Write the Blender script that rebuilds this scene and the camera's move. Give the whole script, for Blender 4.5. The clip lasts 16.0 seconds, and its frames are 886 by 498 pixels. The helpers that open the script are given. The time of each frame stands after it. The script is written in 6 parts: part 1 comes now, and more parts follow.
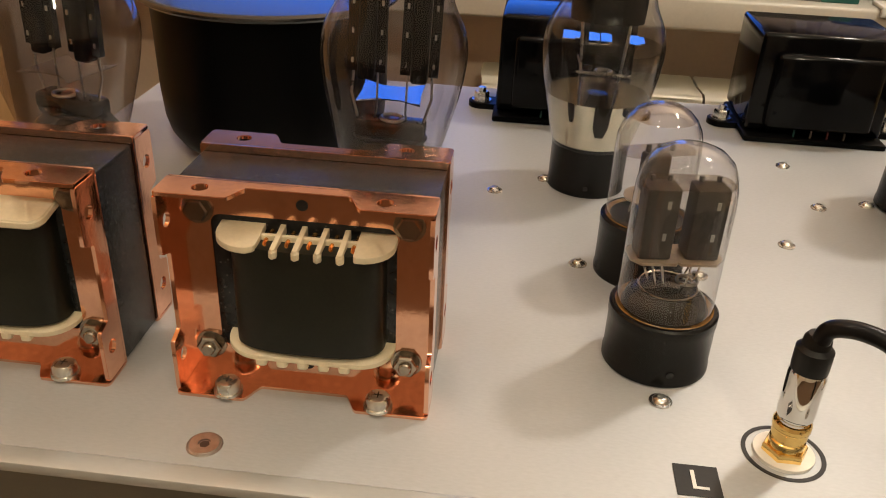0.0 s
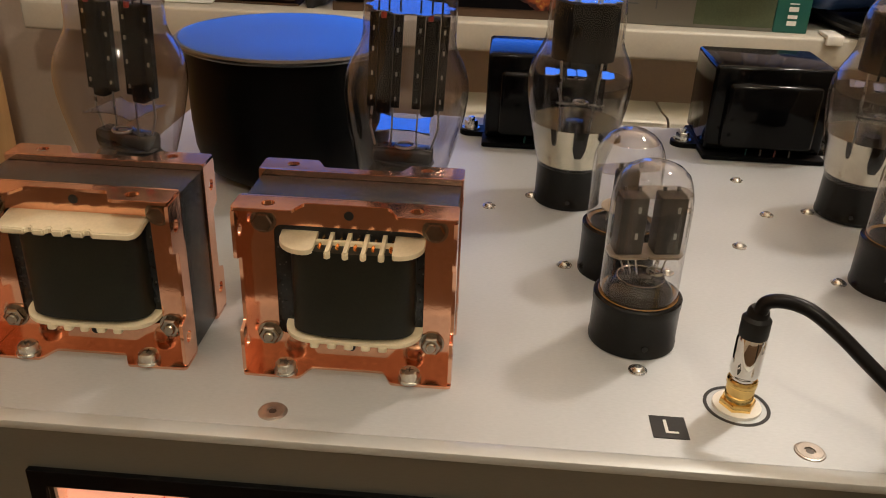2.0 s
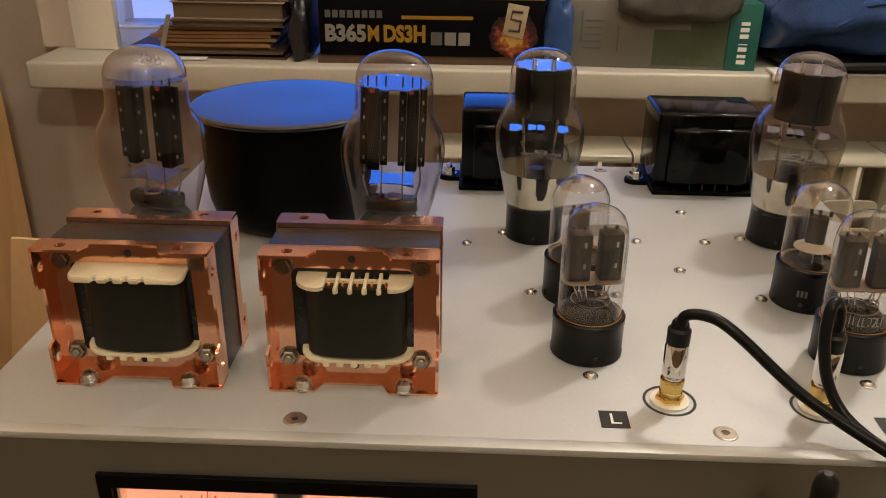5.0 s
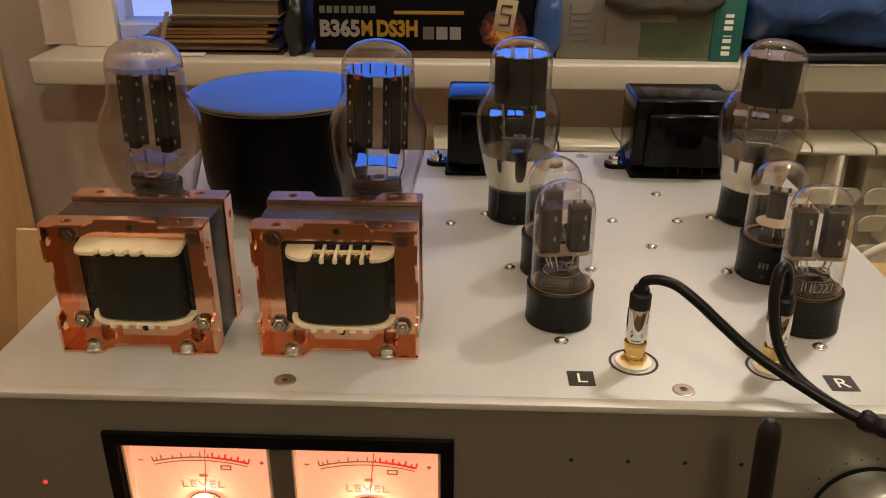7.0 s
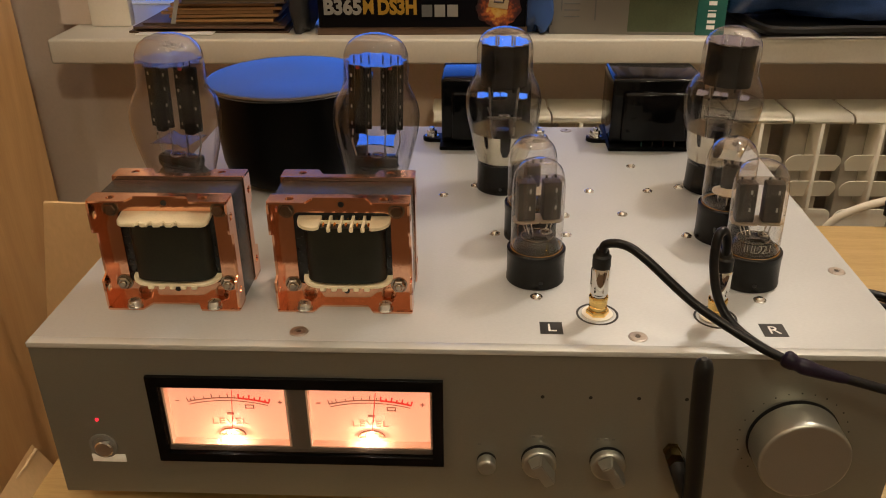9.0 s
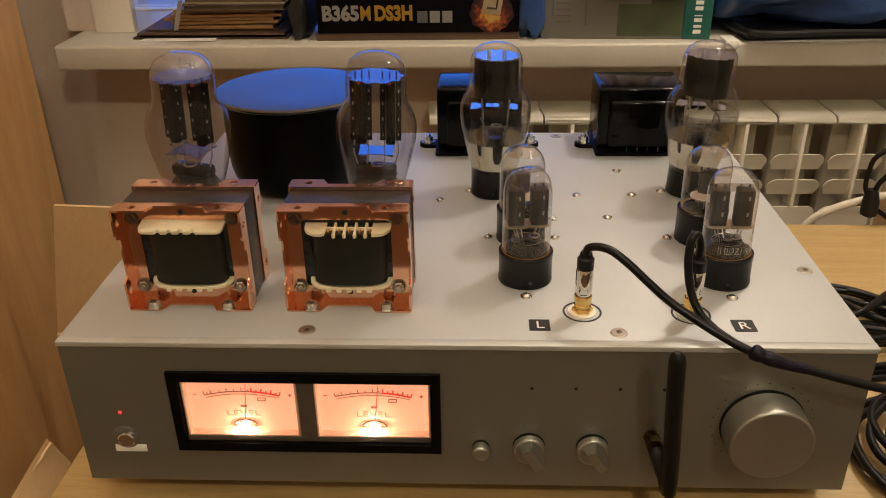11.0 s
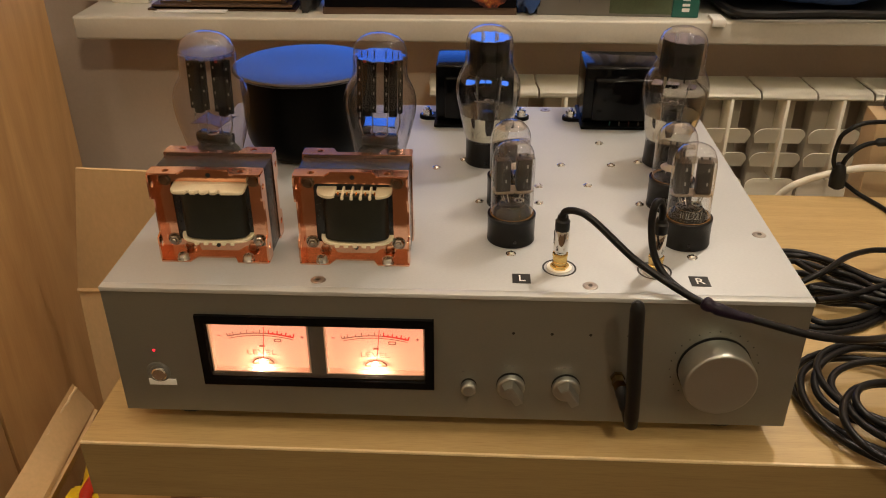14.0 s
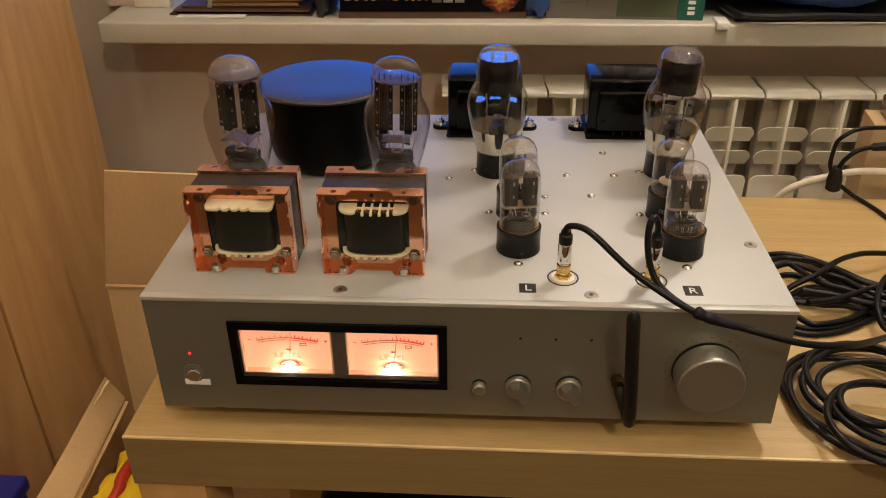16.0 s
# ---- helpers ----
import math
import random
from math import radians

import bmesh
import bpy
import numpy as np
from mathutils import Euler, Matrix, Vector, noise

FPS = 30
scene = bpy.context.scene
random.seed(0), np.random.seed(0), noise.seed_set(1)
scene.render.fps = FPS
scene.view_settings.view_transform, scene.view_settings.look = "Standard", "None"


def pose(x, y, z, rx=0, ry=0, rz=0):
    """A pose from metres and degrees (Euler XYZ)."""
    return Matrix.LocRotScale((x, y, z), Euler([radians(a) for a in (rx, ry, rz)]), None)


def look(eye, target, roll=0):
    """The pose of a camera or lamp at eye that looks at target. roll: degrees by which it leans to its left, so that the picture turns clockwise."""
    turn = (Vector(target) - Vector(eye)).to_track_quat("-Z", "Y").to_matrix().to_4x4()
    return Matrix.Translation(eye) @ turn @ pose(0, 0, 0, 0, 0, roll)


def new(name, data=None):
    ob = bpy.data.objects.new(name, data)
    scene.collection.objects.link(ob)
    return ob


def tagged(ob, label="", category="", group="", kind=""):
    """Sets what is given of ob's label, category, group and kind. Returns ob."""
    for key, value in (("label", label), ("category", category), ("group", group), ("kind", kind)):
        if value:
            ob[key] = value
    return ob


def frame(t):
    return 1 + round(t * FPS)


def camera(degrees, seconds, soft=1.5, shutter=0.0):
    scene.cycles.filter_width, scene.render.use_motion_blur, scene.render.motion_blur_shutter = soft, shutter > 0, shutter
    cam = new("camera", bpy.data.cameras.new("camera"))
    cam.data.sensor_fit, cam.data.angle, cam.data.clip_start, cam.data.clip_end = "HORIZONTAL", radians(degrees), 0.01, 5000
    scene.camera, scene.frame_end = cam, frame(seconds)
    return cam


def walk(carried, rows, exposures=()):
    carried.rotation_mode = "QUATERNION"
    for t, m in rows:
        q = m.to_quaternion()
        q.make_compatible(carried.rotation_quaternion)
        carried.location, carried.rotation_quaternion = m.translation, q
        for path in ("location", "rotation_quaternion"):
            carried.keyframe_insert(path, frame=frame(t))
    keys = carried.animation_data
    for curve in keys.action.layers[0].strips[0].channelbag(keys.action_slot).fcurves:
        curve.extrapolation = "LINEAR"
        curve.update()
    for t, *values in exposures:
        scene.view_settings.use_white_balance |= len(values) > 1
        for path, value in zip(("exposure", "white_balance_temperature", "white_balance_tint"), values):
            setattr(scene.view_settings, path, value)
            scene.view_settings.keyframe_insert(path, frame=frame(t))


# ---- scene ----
cam = camera(56.16, 16.0, 1.0)
PATH = [
    (0, (-0.0097, -0.1469, 0.2516), (-0.1684, 1.6039, -0.7021), 2.69),
    (0.5, (-0.0144, -0.1586, 0.2481), (-0.1520, 1.5875, -0.7173), 3.44),
    (1, (-0.0124, -0.1826, 0.2592), (-0.1240, 1.5794, -0.6805), 3.70),
    (1.5, (-0.0188, -0.1946, 0.2622), (-0.1213, 1.5808, -0.6528), 3.07),
    (2, (-0.0195, -0.2001, 0.2693), (-0.1188, 1.5858, -0.6255), 2.22),
    (2.5, (-0.0172, -0.2090, 0.2757), (-0.1089, 1.5879, -0.5975), 1.87),
    (3, (-0.0164, -0.2213, 0.2841), (-0.0953, 1.5876, -0.5654), 1.51),
    (3.5, (-0.0182, -0.2286, 0.2845), (-0.0953, 1.5847, -0.5557), 1.37),
    (4, (-0.0192, -0.2386, 0.2903), (-0.0923, 1.5800, -0.5388), 1.19),
    (6.5, (-0.0066, -0.2809, 0.3038), (-0.0733, 1.5384, -0.5242), 0.06),
    (7, (-0.0045, -0.2873, 0.3014), (-0.0757, 1.5295, -0.5317), 0.12),
    (7.5, (-0.0016, -0.3039, 0.3128), (-0.0779, 1.5141, -0.5172), -0.16),
    (8, (0.0027, -0.3199, 0.3197), (-0.0775, 1.4886, -0.5306), -0.38),
    (8.5, (0.0053, -0.3312, 0.3240), (-0.0807, 1.4553, -0.5709), -0.61),
    (11, (0.0079, -0.3706, 0.3482), (-0.0694, 1.4056, -0.5677), -0.87),
    (11.5, (0.0116, -0.3735, 0.3545), (-0.0781, 1.4102, -0.5457), -1.66),
    (12, (0.0130, -0.3737, 0.3521), (-0.0998, 1.4117, -0.5421), -2.11),
    (12.5, (0.0089, -0.3751, 0.3466), (-0.1153, 1.4067, -0.5533), -1.75),
    (13, (0.0069, -0.3833, 0.3510), (-0.1197, 1.3956, -0.5542), -1.47),
    (13.5, (0.0107, -0.4078, 0.3615), (-0.0943, 1.3638, -0.5608), -0.85),
    (14, (0.0141, -0.4299, 0.3742), (-0.0632, 1.3102, -0.6087), -0.11),
    (14.5, (0.0179, -0.4410, 0.3866), (-0.0618, 1.2757, -0.6365), -0.77),
    (15, (0.0194, -0.4556, 0.4033), (-0.0640, 1.2539, -0.6315), -1.02),
    (15.5, (0.0169, -0.4603, 0.4124), (-0.0774, 1.2544, -0.6128), -0.69),
    (16, (0.0152, -0.4582, 0.4128), (-0.0900, 1.2602, -0.6052), -0.68),
]
walk(cam, [(t, look(eye, target, roll)) for t, eye, target, roll in PATH], [(0, 0.15, 6250, 10), (0.5, 0, 6050, 10), (4, -0.03, 6050, 10), (7, 0, 6450, 10), (11, 0, 6450, 10), (16, 0.03, 6380, 10)])

# ---- world and light ----
scene.view_settings.exposure = 0.0
world = bpy.data.worlds.new("world")
scene.world = world
world.use_nodes = True
world.node_tree.nodes["Background"].inputs[0].default_value = (0.10, 0.16, 0.42, 1)
world.node_tree.nodes["Background"].inputs[1].default_value = 0.15

WARM, WARMER, COOLER = (1.0, 0.868, 0.70), (1.0, 0.855, 0.60), (1.0, 0.875, 0.73)


def lamp(name, place, watts, radius, colour):
    data = bpy.data.lights.new(name, "POINT")
    data.energy, data.shadow_soft_size, data.color = watts, radius, colour
    ob = new(name, data)
    ob.location = place
    return ob


# Five bulbs of the ceiling lamps over, beside and before the table
for x, y, z, watts, colour in ((0.46, 0.45, 0.95, 14.6, COOLER), (-0.16, -0.12, 1.36, 4.6, WARM), (-0.49, -0.28, 1.36, 4.5, WARM), (0.385, -1.11, 1.36, 23.5, WARMER), (0.78, 0.06, 1.36, 5.0, WARM)):
    lamp("ceiling_bulb", (x, y, z), watts, 0.042, colour)
# Pilot bulbs of the two level meters
for x in (-0.1239, -0.0492):
    lamp("meter_bulb", (x - 0.0005, 0.0022, 0.0398), 0.022, 0.0012, (1.0, 0.76, 0.56))


# ---- materials ----
def mat(name, colour, rough=0.5, metal=0.0, vary=0.12, scale=60.0, fine=900.0, bump=0.15, stretch=(1, 1, 1), spec=0.5, coat=0.0, glow=0.0, rvary=0.12, island=False, edge=0.0):
    """A procedural surface: two scales of noise move colour and roughness, fine noise gives relief."""
    m = bpy.data.materials.new(name)
    m.use_nodes = True
    nt = m.node_tree
    b = nt.nodes["Principled BSDF"]
    tc = nt.nodes.new("ShaderNodeTexCoord")
    mp = nt.nodes.new("ShaderNodeMapping")
    mp.inputs["Scale"].default_value = stretch
    nt.links.new(tc.outputs["Object"], mp.inputs["Vector"])
    big, small = nt.nodes.new("ShaderNodeTexNoise"), nt.nodes.new("ShaderNodeTexNoise")
    for node, s, d in ((big, scale, 4.0), (small, fine, 2.0)):
        node.inputs["Scale"].default_value, node.inputs["Detail"].default_value = s, d
        nt.links.new(mp.outputs[0], node.inputs["Vector"])
    add = nt.nodes.new("ShaderNodeMath")
    add.operation = "MULTIPLY_ADD"
    add.inputs[1].default_value = 0.45
    nt.links.new(small.outputs["Fac"], add.inputs[0])
    half = nt.nodes.new("ShaderNodeMath")
    half.operation = "MULTIPLY"
    half.inputs[1].default_value = 0.55
    nt.links.new(big.outputs["Fac"], half.inputs[0])
    nt.links.new(half.outputs[0], add.inputs[2])
    ramp = nt.nodes.new("ShaderNodeValToRGB")
    ramp.color_ramp.elements[0].position, ramp.color_ramp.elements[1].position = 0.3, 0.7
    ramp.color_ramp.elements[0].color = (*[c * (1 - vary) for c in colour], 1)
    ramp.color_ramp.elements[1].color = (*[min(1, c * (1 + vary)) for c in colour], 1)
    nt.links.new(add.outputs[0], ramp.inputs[0])
    out = ramp.outputs[0]
    if island:
        geo = nt.nodes.new("ShaderNodeObjectInfo")
        hue = nt.nodes.new("ShaderNodeHueSaturation")
        rng = nt.nodes.new("ShaderNodeMapRange")
        rng.inputs["To Min"].default_value, rng.inputs["To Max"].default_value = 0.75, 1.2
        nt.links.new(geo.outputs["Random"], rng.inputs["Value"])
        nt.links.new(rng.outputs[0], hue.inputs["Value"])
        nt.links.new(out, hue.inputs["Color"])
        out = hue.outputs[0]
    nt.links.new(out, b.inputs["Base Color"])
    rr = nt.nodes.new("ShaderNodeMapRange")
    rr.inputs["To Min"].default_value, rr.inputs["To Max"].default_value = max(0.02, rough * (1 - rvary)), min(1, rough * (1 + rvary))
    nt.links.new(big.outputs["Fac"], rr.inputs["Value"])
    nt.links.new(rr.outputs[0], b.inputs["Roughness"])
    b.inputs["Metallic"].default_value = metal
    b.inputs["Specular IOR Level"].default_value = spec
    b.inputs["Coat Weight"].default_value = coat
    b.inputs["Coat Roughness"].default_value = 0.08
    if glow:
        b.inputs["Emission Color"].default_value = (*colour, 1)
        b.inputs["Emission Strength"].default_value = glow
    if bump:
        bp = nt.nodes.new("ShaderNodeBump")
        bp.inputs["Strength"].default_value, bp.inputs["Distance"].default_value = bump, 0.0004
        nt.links.new(add.outputs[0], bp.inputs["Height"])
        nt.links.new(bp.outputs[0], b.inputs["Normal"])
        if edge:
            bv = nt.nodes.new("ShaderNodeBevel")
            bv.samples = 4
            bv.inputs["Radius"].default_value = edge
            nt.links.new(bv.outputs[0], bp.inputs["Normal"])
    return m


def glass(name, tint=(0.95, 0.94, 0.92), face=0.075, rough=0.10, edge=0.85, bend=0.0):
    """A thin glass wall: what passes goes straight on, the gloss follows Fresnel. bend: the share that passes as refracted light."""
    m = bpy.data.materials.new(name)
    m.use_nodes = True
    nt = m.node_tree
    nt.nodes.remove(nt.nodes["Principled BSDF"])
    tr, rf, gl, lw, pw, ad, mix, body = [nt.nodes.new("ShaderNode" + k) for k in ("BsdfTransparent", "BsdfRefraction", "BsdfGlossy", "LayerWeight", "Math", "Math", "MixShader", "MixShader")]
    tr.inputs[0].default_value = rf.inputs[0].default_value = (*tint, 1)
    rf.inputs["IOR"].default_value, rf.inputs["Roughness"].default_value = 1.0, 0.0
    gl.inputs["Roughness"].default_value = rough
    lw.inputs["Blend"].default_value = 0.5
    pw.operation, ad.operation = "POWER", "MULTIPLY_ADD"
    pw.inputs[1].default_value = 3.2
    ad.inputs[1].default_value, ad.inputs[2].default_value = edge, face
    nt.links.new(lw.outputs["Facing"], pw.inputs[0])
    nt.links.new(pw.outputs[0], ad.inputs[0])
    nt.links.new(ad.outputs[0], mix.inputs[0])
    body.inputs[0].default_value = bend
    nt.links.new(tr.outputs[0], body.inputs[1])
    nt.links.new(rf.outputs[0], body.inputs[2])
    nt.links.new(body.outputs[0] if bend else tr.outputs[0], mix.inputs[1])
    nt.links.new(gl.outputs[0], mix.inputs[2])
    nt.links.new(mix.outputs[0], nt.nodes["Material Output"].inputs["Surface"])
    return m


def film(name, colour, share):
    """A thin film on glass, of getter metal or as painted reflection: it scatters a share of the light and lets the
    rest pass.
    """
    m = mat(name, colour, 0.35, 0.25, vary=0.12, scale=90, bump=0.05)
    nt = m.node_tree
    clear, mix = nt.nodes.new("ShaderNodeBsdfTransparent"), nt.nodes.new("ShaderNodeMixShader")
    mix.inputs[0].default_value = share
    nt.links.new(clear.outputs[0], mix.inputs[1])
    nt.links.new(nt.nodes["Principled BSDF"].outputs[0], mix.inputs[2])
    nt.links.new(mix.outputs[0], nt.nodes["Material Output"].inputs["Surface"])
    return m


def glowing(name, colour, strength):
    m = bpy.data.materials.new(name)
    m.use_nodes = True
    b = m.node_tree.nodes["Principled BSDF"]
    b.inputs["Base Color"].default_value = (*colour, 1)
    b.inputs["Emission Color"].default_value = (*colour, 1)
    b.inputs["Emission Strength"].default_value = strength
    return m


def wood(name, light, dark, along="x", scale=7.0, rough=0.5, thin=14, flow=0.5, pores=0.45):
    """Oak laminate: long grain streaks, pores and slow figure."""
    m = mat(name, light, rough, vary=0.05, scale=30, fine=700, bump=0.06)
    nt = m.node_tree
    b = nt.nodes["Principled BSDF"]
    tc = nt.nodes.new("ShaderNodeTexCoord")
    ramps = []
    for s, thin, flow, lo, hi in ((scale, thin, flow, 0.35, 0.75), (scale * 9, 22, 0.5, 0.45, 0.7)):
        mp, nz, rp = nt.nodes.new("ShaderNodeMapping"), nt.nodes.new("ShaderNodeTexNoise"), nt.nodes.new("ShaderNodeValToRGB")
        mp.inputs["Scale"].default_value = (1, thin, thin) if along == "x" else (thin, thin, 1)
        nz.inputs["Scale"].default_value, nz.inputs["Detail"].default_value, nz.inputs["Distortion"].default_value = s, 6, flow
        nt.links.new(tc.outputs["Object"], mp.inputs[0])
        nt.links.new(mp.outputs[0], nz.inputs["Vector"])
        rp.color_ramp.elements[0].position, rp.color_ramp.elements[1].position = lo, hi
        nt.links.new(nz.outputs["Fac"], rp.inputs[0])
        ramps.append(rp)
    add = nt.nodes.new("ShaderNodeMath")
    add.operation = "MULTIPLY_ADD"
    add.inputs[1].default_value = pores
    half = nt.nodes.new("ShaderNodeMath")
    half.operation = "MULTIPLY"
    half.inputs[1].default_value = 1 - pores
    nt.links.new(ramps[0].outputs[0], half.inputs[0])
    nt.links.new(ramps[1].outputs[0], add.inputs[0])
    nt.links.new(half.outputs[0], add.inputs[2])
    mix = nt.nodes.new("ShaderNodeMix")
    mix.data_type = "RGBA"
    mix.inputs[6].default_value, mix.inputs[7].default_value = (*light, 1), (*dark, 1)
    nt.links.new(add.outputs[0], mix.inputs[0])
    nt.links.new(mix.outputs[2], b.inputs["Base Color"])
    return m


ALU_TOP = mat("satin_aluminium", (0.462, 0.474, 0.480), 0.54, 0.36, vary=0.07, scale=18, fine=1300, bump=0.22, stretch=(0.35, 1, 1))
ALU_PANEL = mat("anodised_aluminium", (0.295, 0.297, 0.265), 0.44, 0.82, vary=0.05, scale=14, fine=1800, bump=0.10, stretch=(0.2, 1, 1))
ALU_KNOB = mat("turned_aluminium", (0.42, 0.42, 0.385), 0.36, 0.88, vary=0.05, scale=40, fine=1500, bump=0.06)
COPPER = mat("copper_plating", (0.93, 0.50, 0.335), 0.12, 1.0, vary=0.14, scale=30, fine=500, bump=0.13, rvary=0.5)
CORE = mat("lacquered_laminations", (0.016, 0.017, 0.018), 0.2, 0.0, vary=0.5, scale=60, fine=1600, bump=0.7, stretch=(0.3, 3.0, 0.3), spec=0.45, rvary=0.6)
nt = CORE.node_tree
where, fleck, step, over = [nt.nodes.new("ShaderNode" + k) for k in ("TexCoord", "TexVoronoi", "ValToRGB", "Mix")]
over.data_type = "RGBA"
fleck.inputs["Scale"].default_value, fleck.inputs["Randomness"].default_value = 520.0, 1.0
step.color_ramp.elements[0].position, step.color_ramp.elements[1].position = 0.10, 0.22
step.color_ramp.elements[0].color, step.color_ramp.elements[1].color = (0.33, 0.33, 0.33, 1), (0, 0, 0, 1)
old = nt.nodes["Principled BSDF"].inputs["Base Color"].links[0].from_socket
over.inputs[7].default_value = (0.22, 0.22, 0.20, 1)
for p, q in ((where.outputs["Object"], fleck.inputs["Vector"]), (fleck.outputs["Distance"], step.inputs[0]), (step.outputs[0], over.inputs[0]), (old, over.inputs[6]), (over.outputs[2], nt.nodes["Principled BSDF"].inputs["Base Color"])):
    nt.links.new(p, q)
TAPE = mat("black_winding_tape", (0.012, 0.013, 0.009), 0.42, vary=0.3, scale=90, bump=0.15, spec=0.35)
CREAM = mat("cream_nylon", (0.80, 0.70, 0.50), 0.45, vary=0.08, scale=120, bump=0.1, edge=0.0005)
WHITE_PL = mat("white_plastic", (0.8, 0.78, 0.72), 0.4, vary=0.05, scale=60)
WIRE_CU = mat("enamelled_wire", (0.75, 0.36, 0.1), 0.2, 0.9, vary=0.2, scale=200)
BLACK_GLOSS = mat("black_gloss_paint", (0.0025, 0.0025, 0.0028), 0.09, vary=0.4, scale=50, bump=0.05, spec=0.15, edge=0.0006)
BLACK_SATIN = mat("black_satin_paint", (0.008, 0.008, 0.009), 0.24, vary=0.25, scale=40, bump=0.04, spec=0.95, coat=0.25)
CAN_SIDE = mat("black_can_paint", (0.0025, 0.0025, 0.0025), 0.36, vary=0.25, scale=40, bump=0.06, spec=0.07)
BAKELITE = mat("black_bakelite", (0.005, 0.0045, 0.004), 0.26, vary=0.35, scale=90, bump=0.08, spec=0.28)
RUBBER = mat("black_rubber", (0.008, 0.008, 0.008), 0.42, vary=0.25, scale=120, bump=0.12, spec=0.3)
CABLE = mat("black_cable_sheath", (0.008, 0.0075, 0.008), 0.3, vary=0.3, scale=150, bump=0.08, spec=0.2)
BULB = glass("thin_bulb_glass", (0.93, 0.92, 0.91), face=0.050, rough=0.04, edge=1.0, bend=0.4)
BULB_SMOKE = glass("smoky_bulb_glass", (0.90, 0.89, 0.90), face=0.050, rough=0.05, bend=0.4)
BULB_GREY = glass("greyish_bulb_glass", (0.79, 0.775, 0.805), face=0.055, rough=0.05, bend=0.4)
PANE = glass("clear_pane", (0.97, 0.97, 0.97), 0.03)
ANODE = mat("grey_anode", (0.060, 0.057, 0.055), 0.5, 0.0, vary=0.3, scale=150, bump=0.3)
ANODE_DARK = mat("carbon_black_anode", (0.007, 0.0065, 0.007), 0.55, 0.0, vary=0.3, scale=150, bump=0.3, spec=0.12)
MICA = glass("mica_sheet", (0.80, 0.75, 0.68), 0.16, 0.12)
MICA_TAB = glass("bright_mica", (0.7, 0.66, 0.6), 0.45, 0.05)
MICA_MIRROR = glass("silvered_mica", (0.6, 0.56, 0.5), 0.75, 0.04)
MICA_CLEAR = glass("clear_mica", (0.86, 0.82, 0.77), 0.03, 0.15, 0.25)
MICA_HAZE = glass("hazy_mica", (0.72, 0.66, 0.58), 0.26, 0.25, 0.5)
CURTAIN = mat("beige_curtain", (0.62, 0.53, 0.46), 0.9, vary=0.12, scale=40, fine=500, bump=0.5)
MICA_TAN = mat("tan_mica", (0.30, 0.24, 0.18), 0.3, vary=0.25, scale=150, bump=0.1)
MICA_PALE = mat("pale_mica", (0.50, 0.43, 0.34), 0.35, vary=0.2, scale=150, bump=0.1)
LIPGREY = mat("grey_lip", (0.10, 0.085, 0.07), 0.35, vary=0.2, scale=60)
METERBOX = mat("meter_housing", (0.85, 0.62, 0.48), 0.4, vary=0.05)
BROWNSTEEL = mat("browned_steel", (0.24, 0.18, 0.14), 0.25, 0.95, vary=0.2, scale=150)
DARK_FILM = film("dark_reflection_film", (0.02, 0.019, 0.022), 0.34)
GETTER = mat("getter_mirror", (0.76, 0.725, 0.61), 0.20, 1.0, vary=0.12, scale=110, bump=0.05, rvary=0.6)
STEM = mat("dark_glass_stem", (0.026, 0.020, 0.015), 0.06, vary=0.3, scale=60, fine=300, bump=0.05)
NICKEL = mat("nickel_wire", (0.55, 0.53, 0.5), 0.28, 1.0, vary=0.15, scale=200)
REDWIRE = mat("red_sleeve", (0.6, 0.06, 0.04), 0.5, vary=0.1)
SCREWHEAD = mat("worn_screw_head", (0.42, 0.385, 0.345), 0.36, 0.9, vary=0.15, scale=150, bump=0.2)
STEEL = mat("zinc_plated_steel", (0.66, 0.64, 0.60), 0.27, 1.0, vary=0.15, scale=150, bump=0.2)
BOLT = mat("oiled_steel", (0.40, 0.35, 0.29), 0.2, 1.0, vary=0.25, scale=150, bump=0.1)
DARKSTEEL = mat("dark_steel", (0.12, 0.11, 0.1), 0.35, 0.9, vary=0.2, scale=150)
CHROME = mat("chrome", (0.86, 0.85, 0.83), 0.06, 1.0, vary=0.03, scale=60, bump=0.02)
GOLD = mat("gold_plating", (0.95, 0.66, 0.24), 0.18, 1.0, vary=0.08, scale=120, bump=0.05)
INK = mat("black_ink", (0.012, 0.012, 0.012), 0.5, vary=0.2)
BROWNINK = mat("brown_ink", (0.30, 0.14, 0.075), 0.5, vary=0.1)
CARTONWHITE = mat("dull_white_print", (0.23, 0.22, 0.20), 0.5, vary=0.08)
PALEPRINT = mat("worn_pale_print", (0.30, 0.285, 0.25), 0.5, vary=0.4, scale=900)
FAINTINK = mat("faint_grey_ink", (0.20, 0.195, 0.185), 0.5)
WHITEINK = mat("white_ink", (0.8, 0.79, 0.76), 0.5, vary=0.05)
# Glow in these two inks stands for the dial's backlight passing through
DIAL_RED = mat("translucent_red_ink", (0.80, 0.045, 0.025), 0.5, vary=0.1, glow=0.45)
DIAL_BROWN = mat("translucent_brown_ink", (0.38, 0.12, 0.055), 0.5, vary=0.1, glow=0.3)
DIAL = mat("backlit_dial_card", (1.0, 0.46, 0.27), 0.6, vary=0.02, scale=30, bump=0.0, glow=0.75)
FILAMENT = glowing("pilot_bulb_glow", (1.0, 0.75, 0.45), 9.0)
LED = glowing("red_led", (1.0, 0.015, 0.03), 2.2)
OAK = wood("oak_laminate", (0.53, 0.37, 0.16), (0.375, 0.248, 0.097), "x")
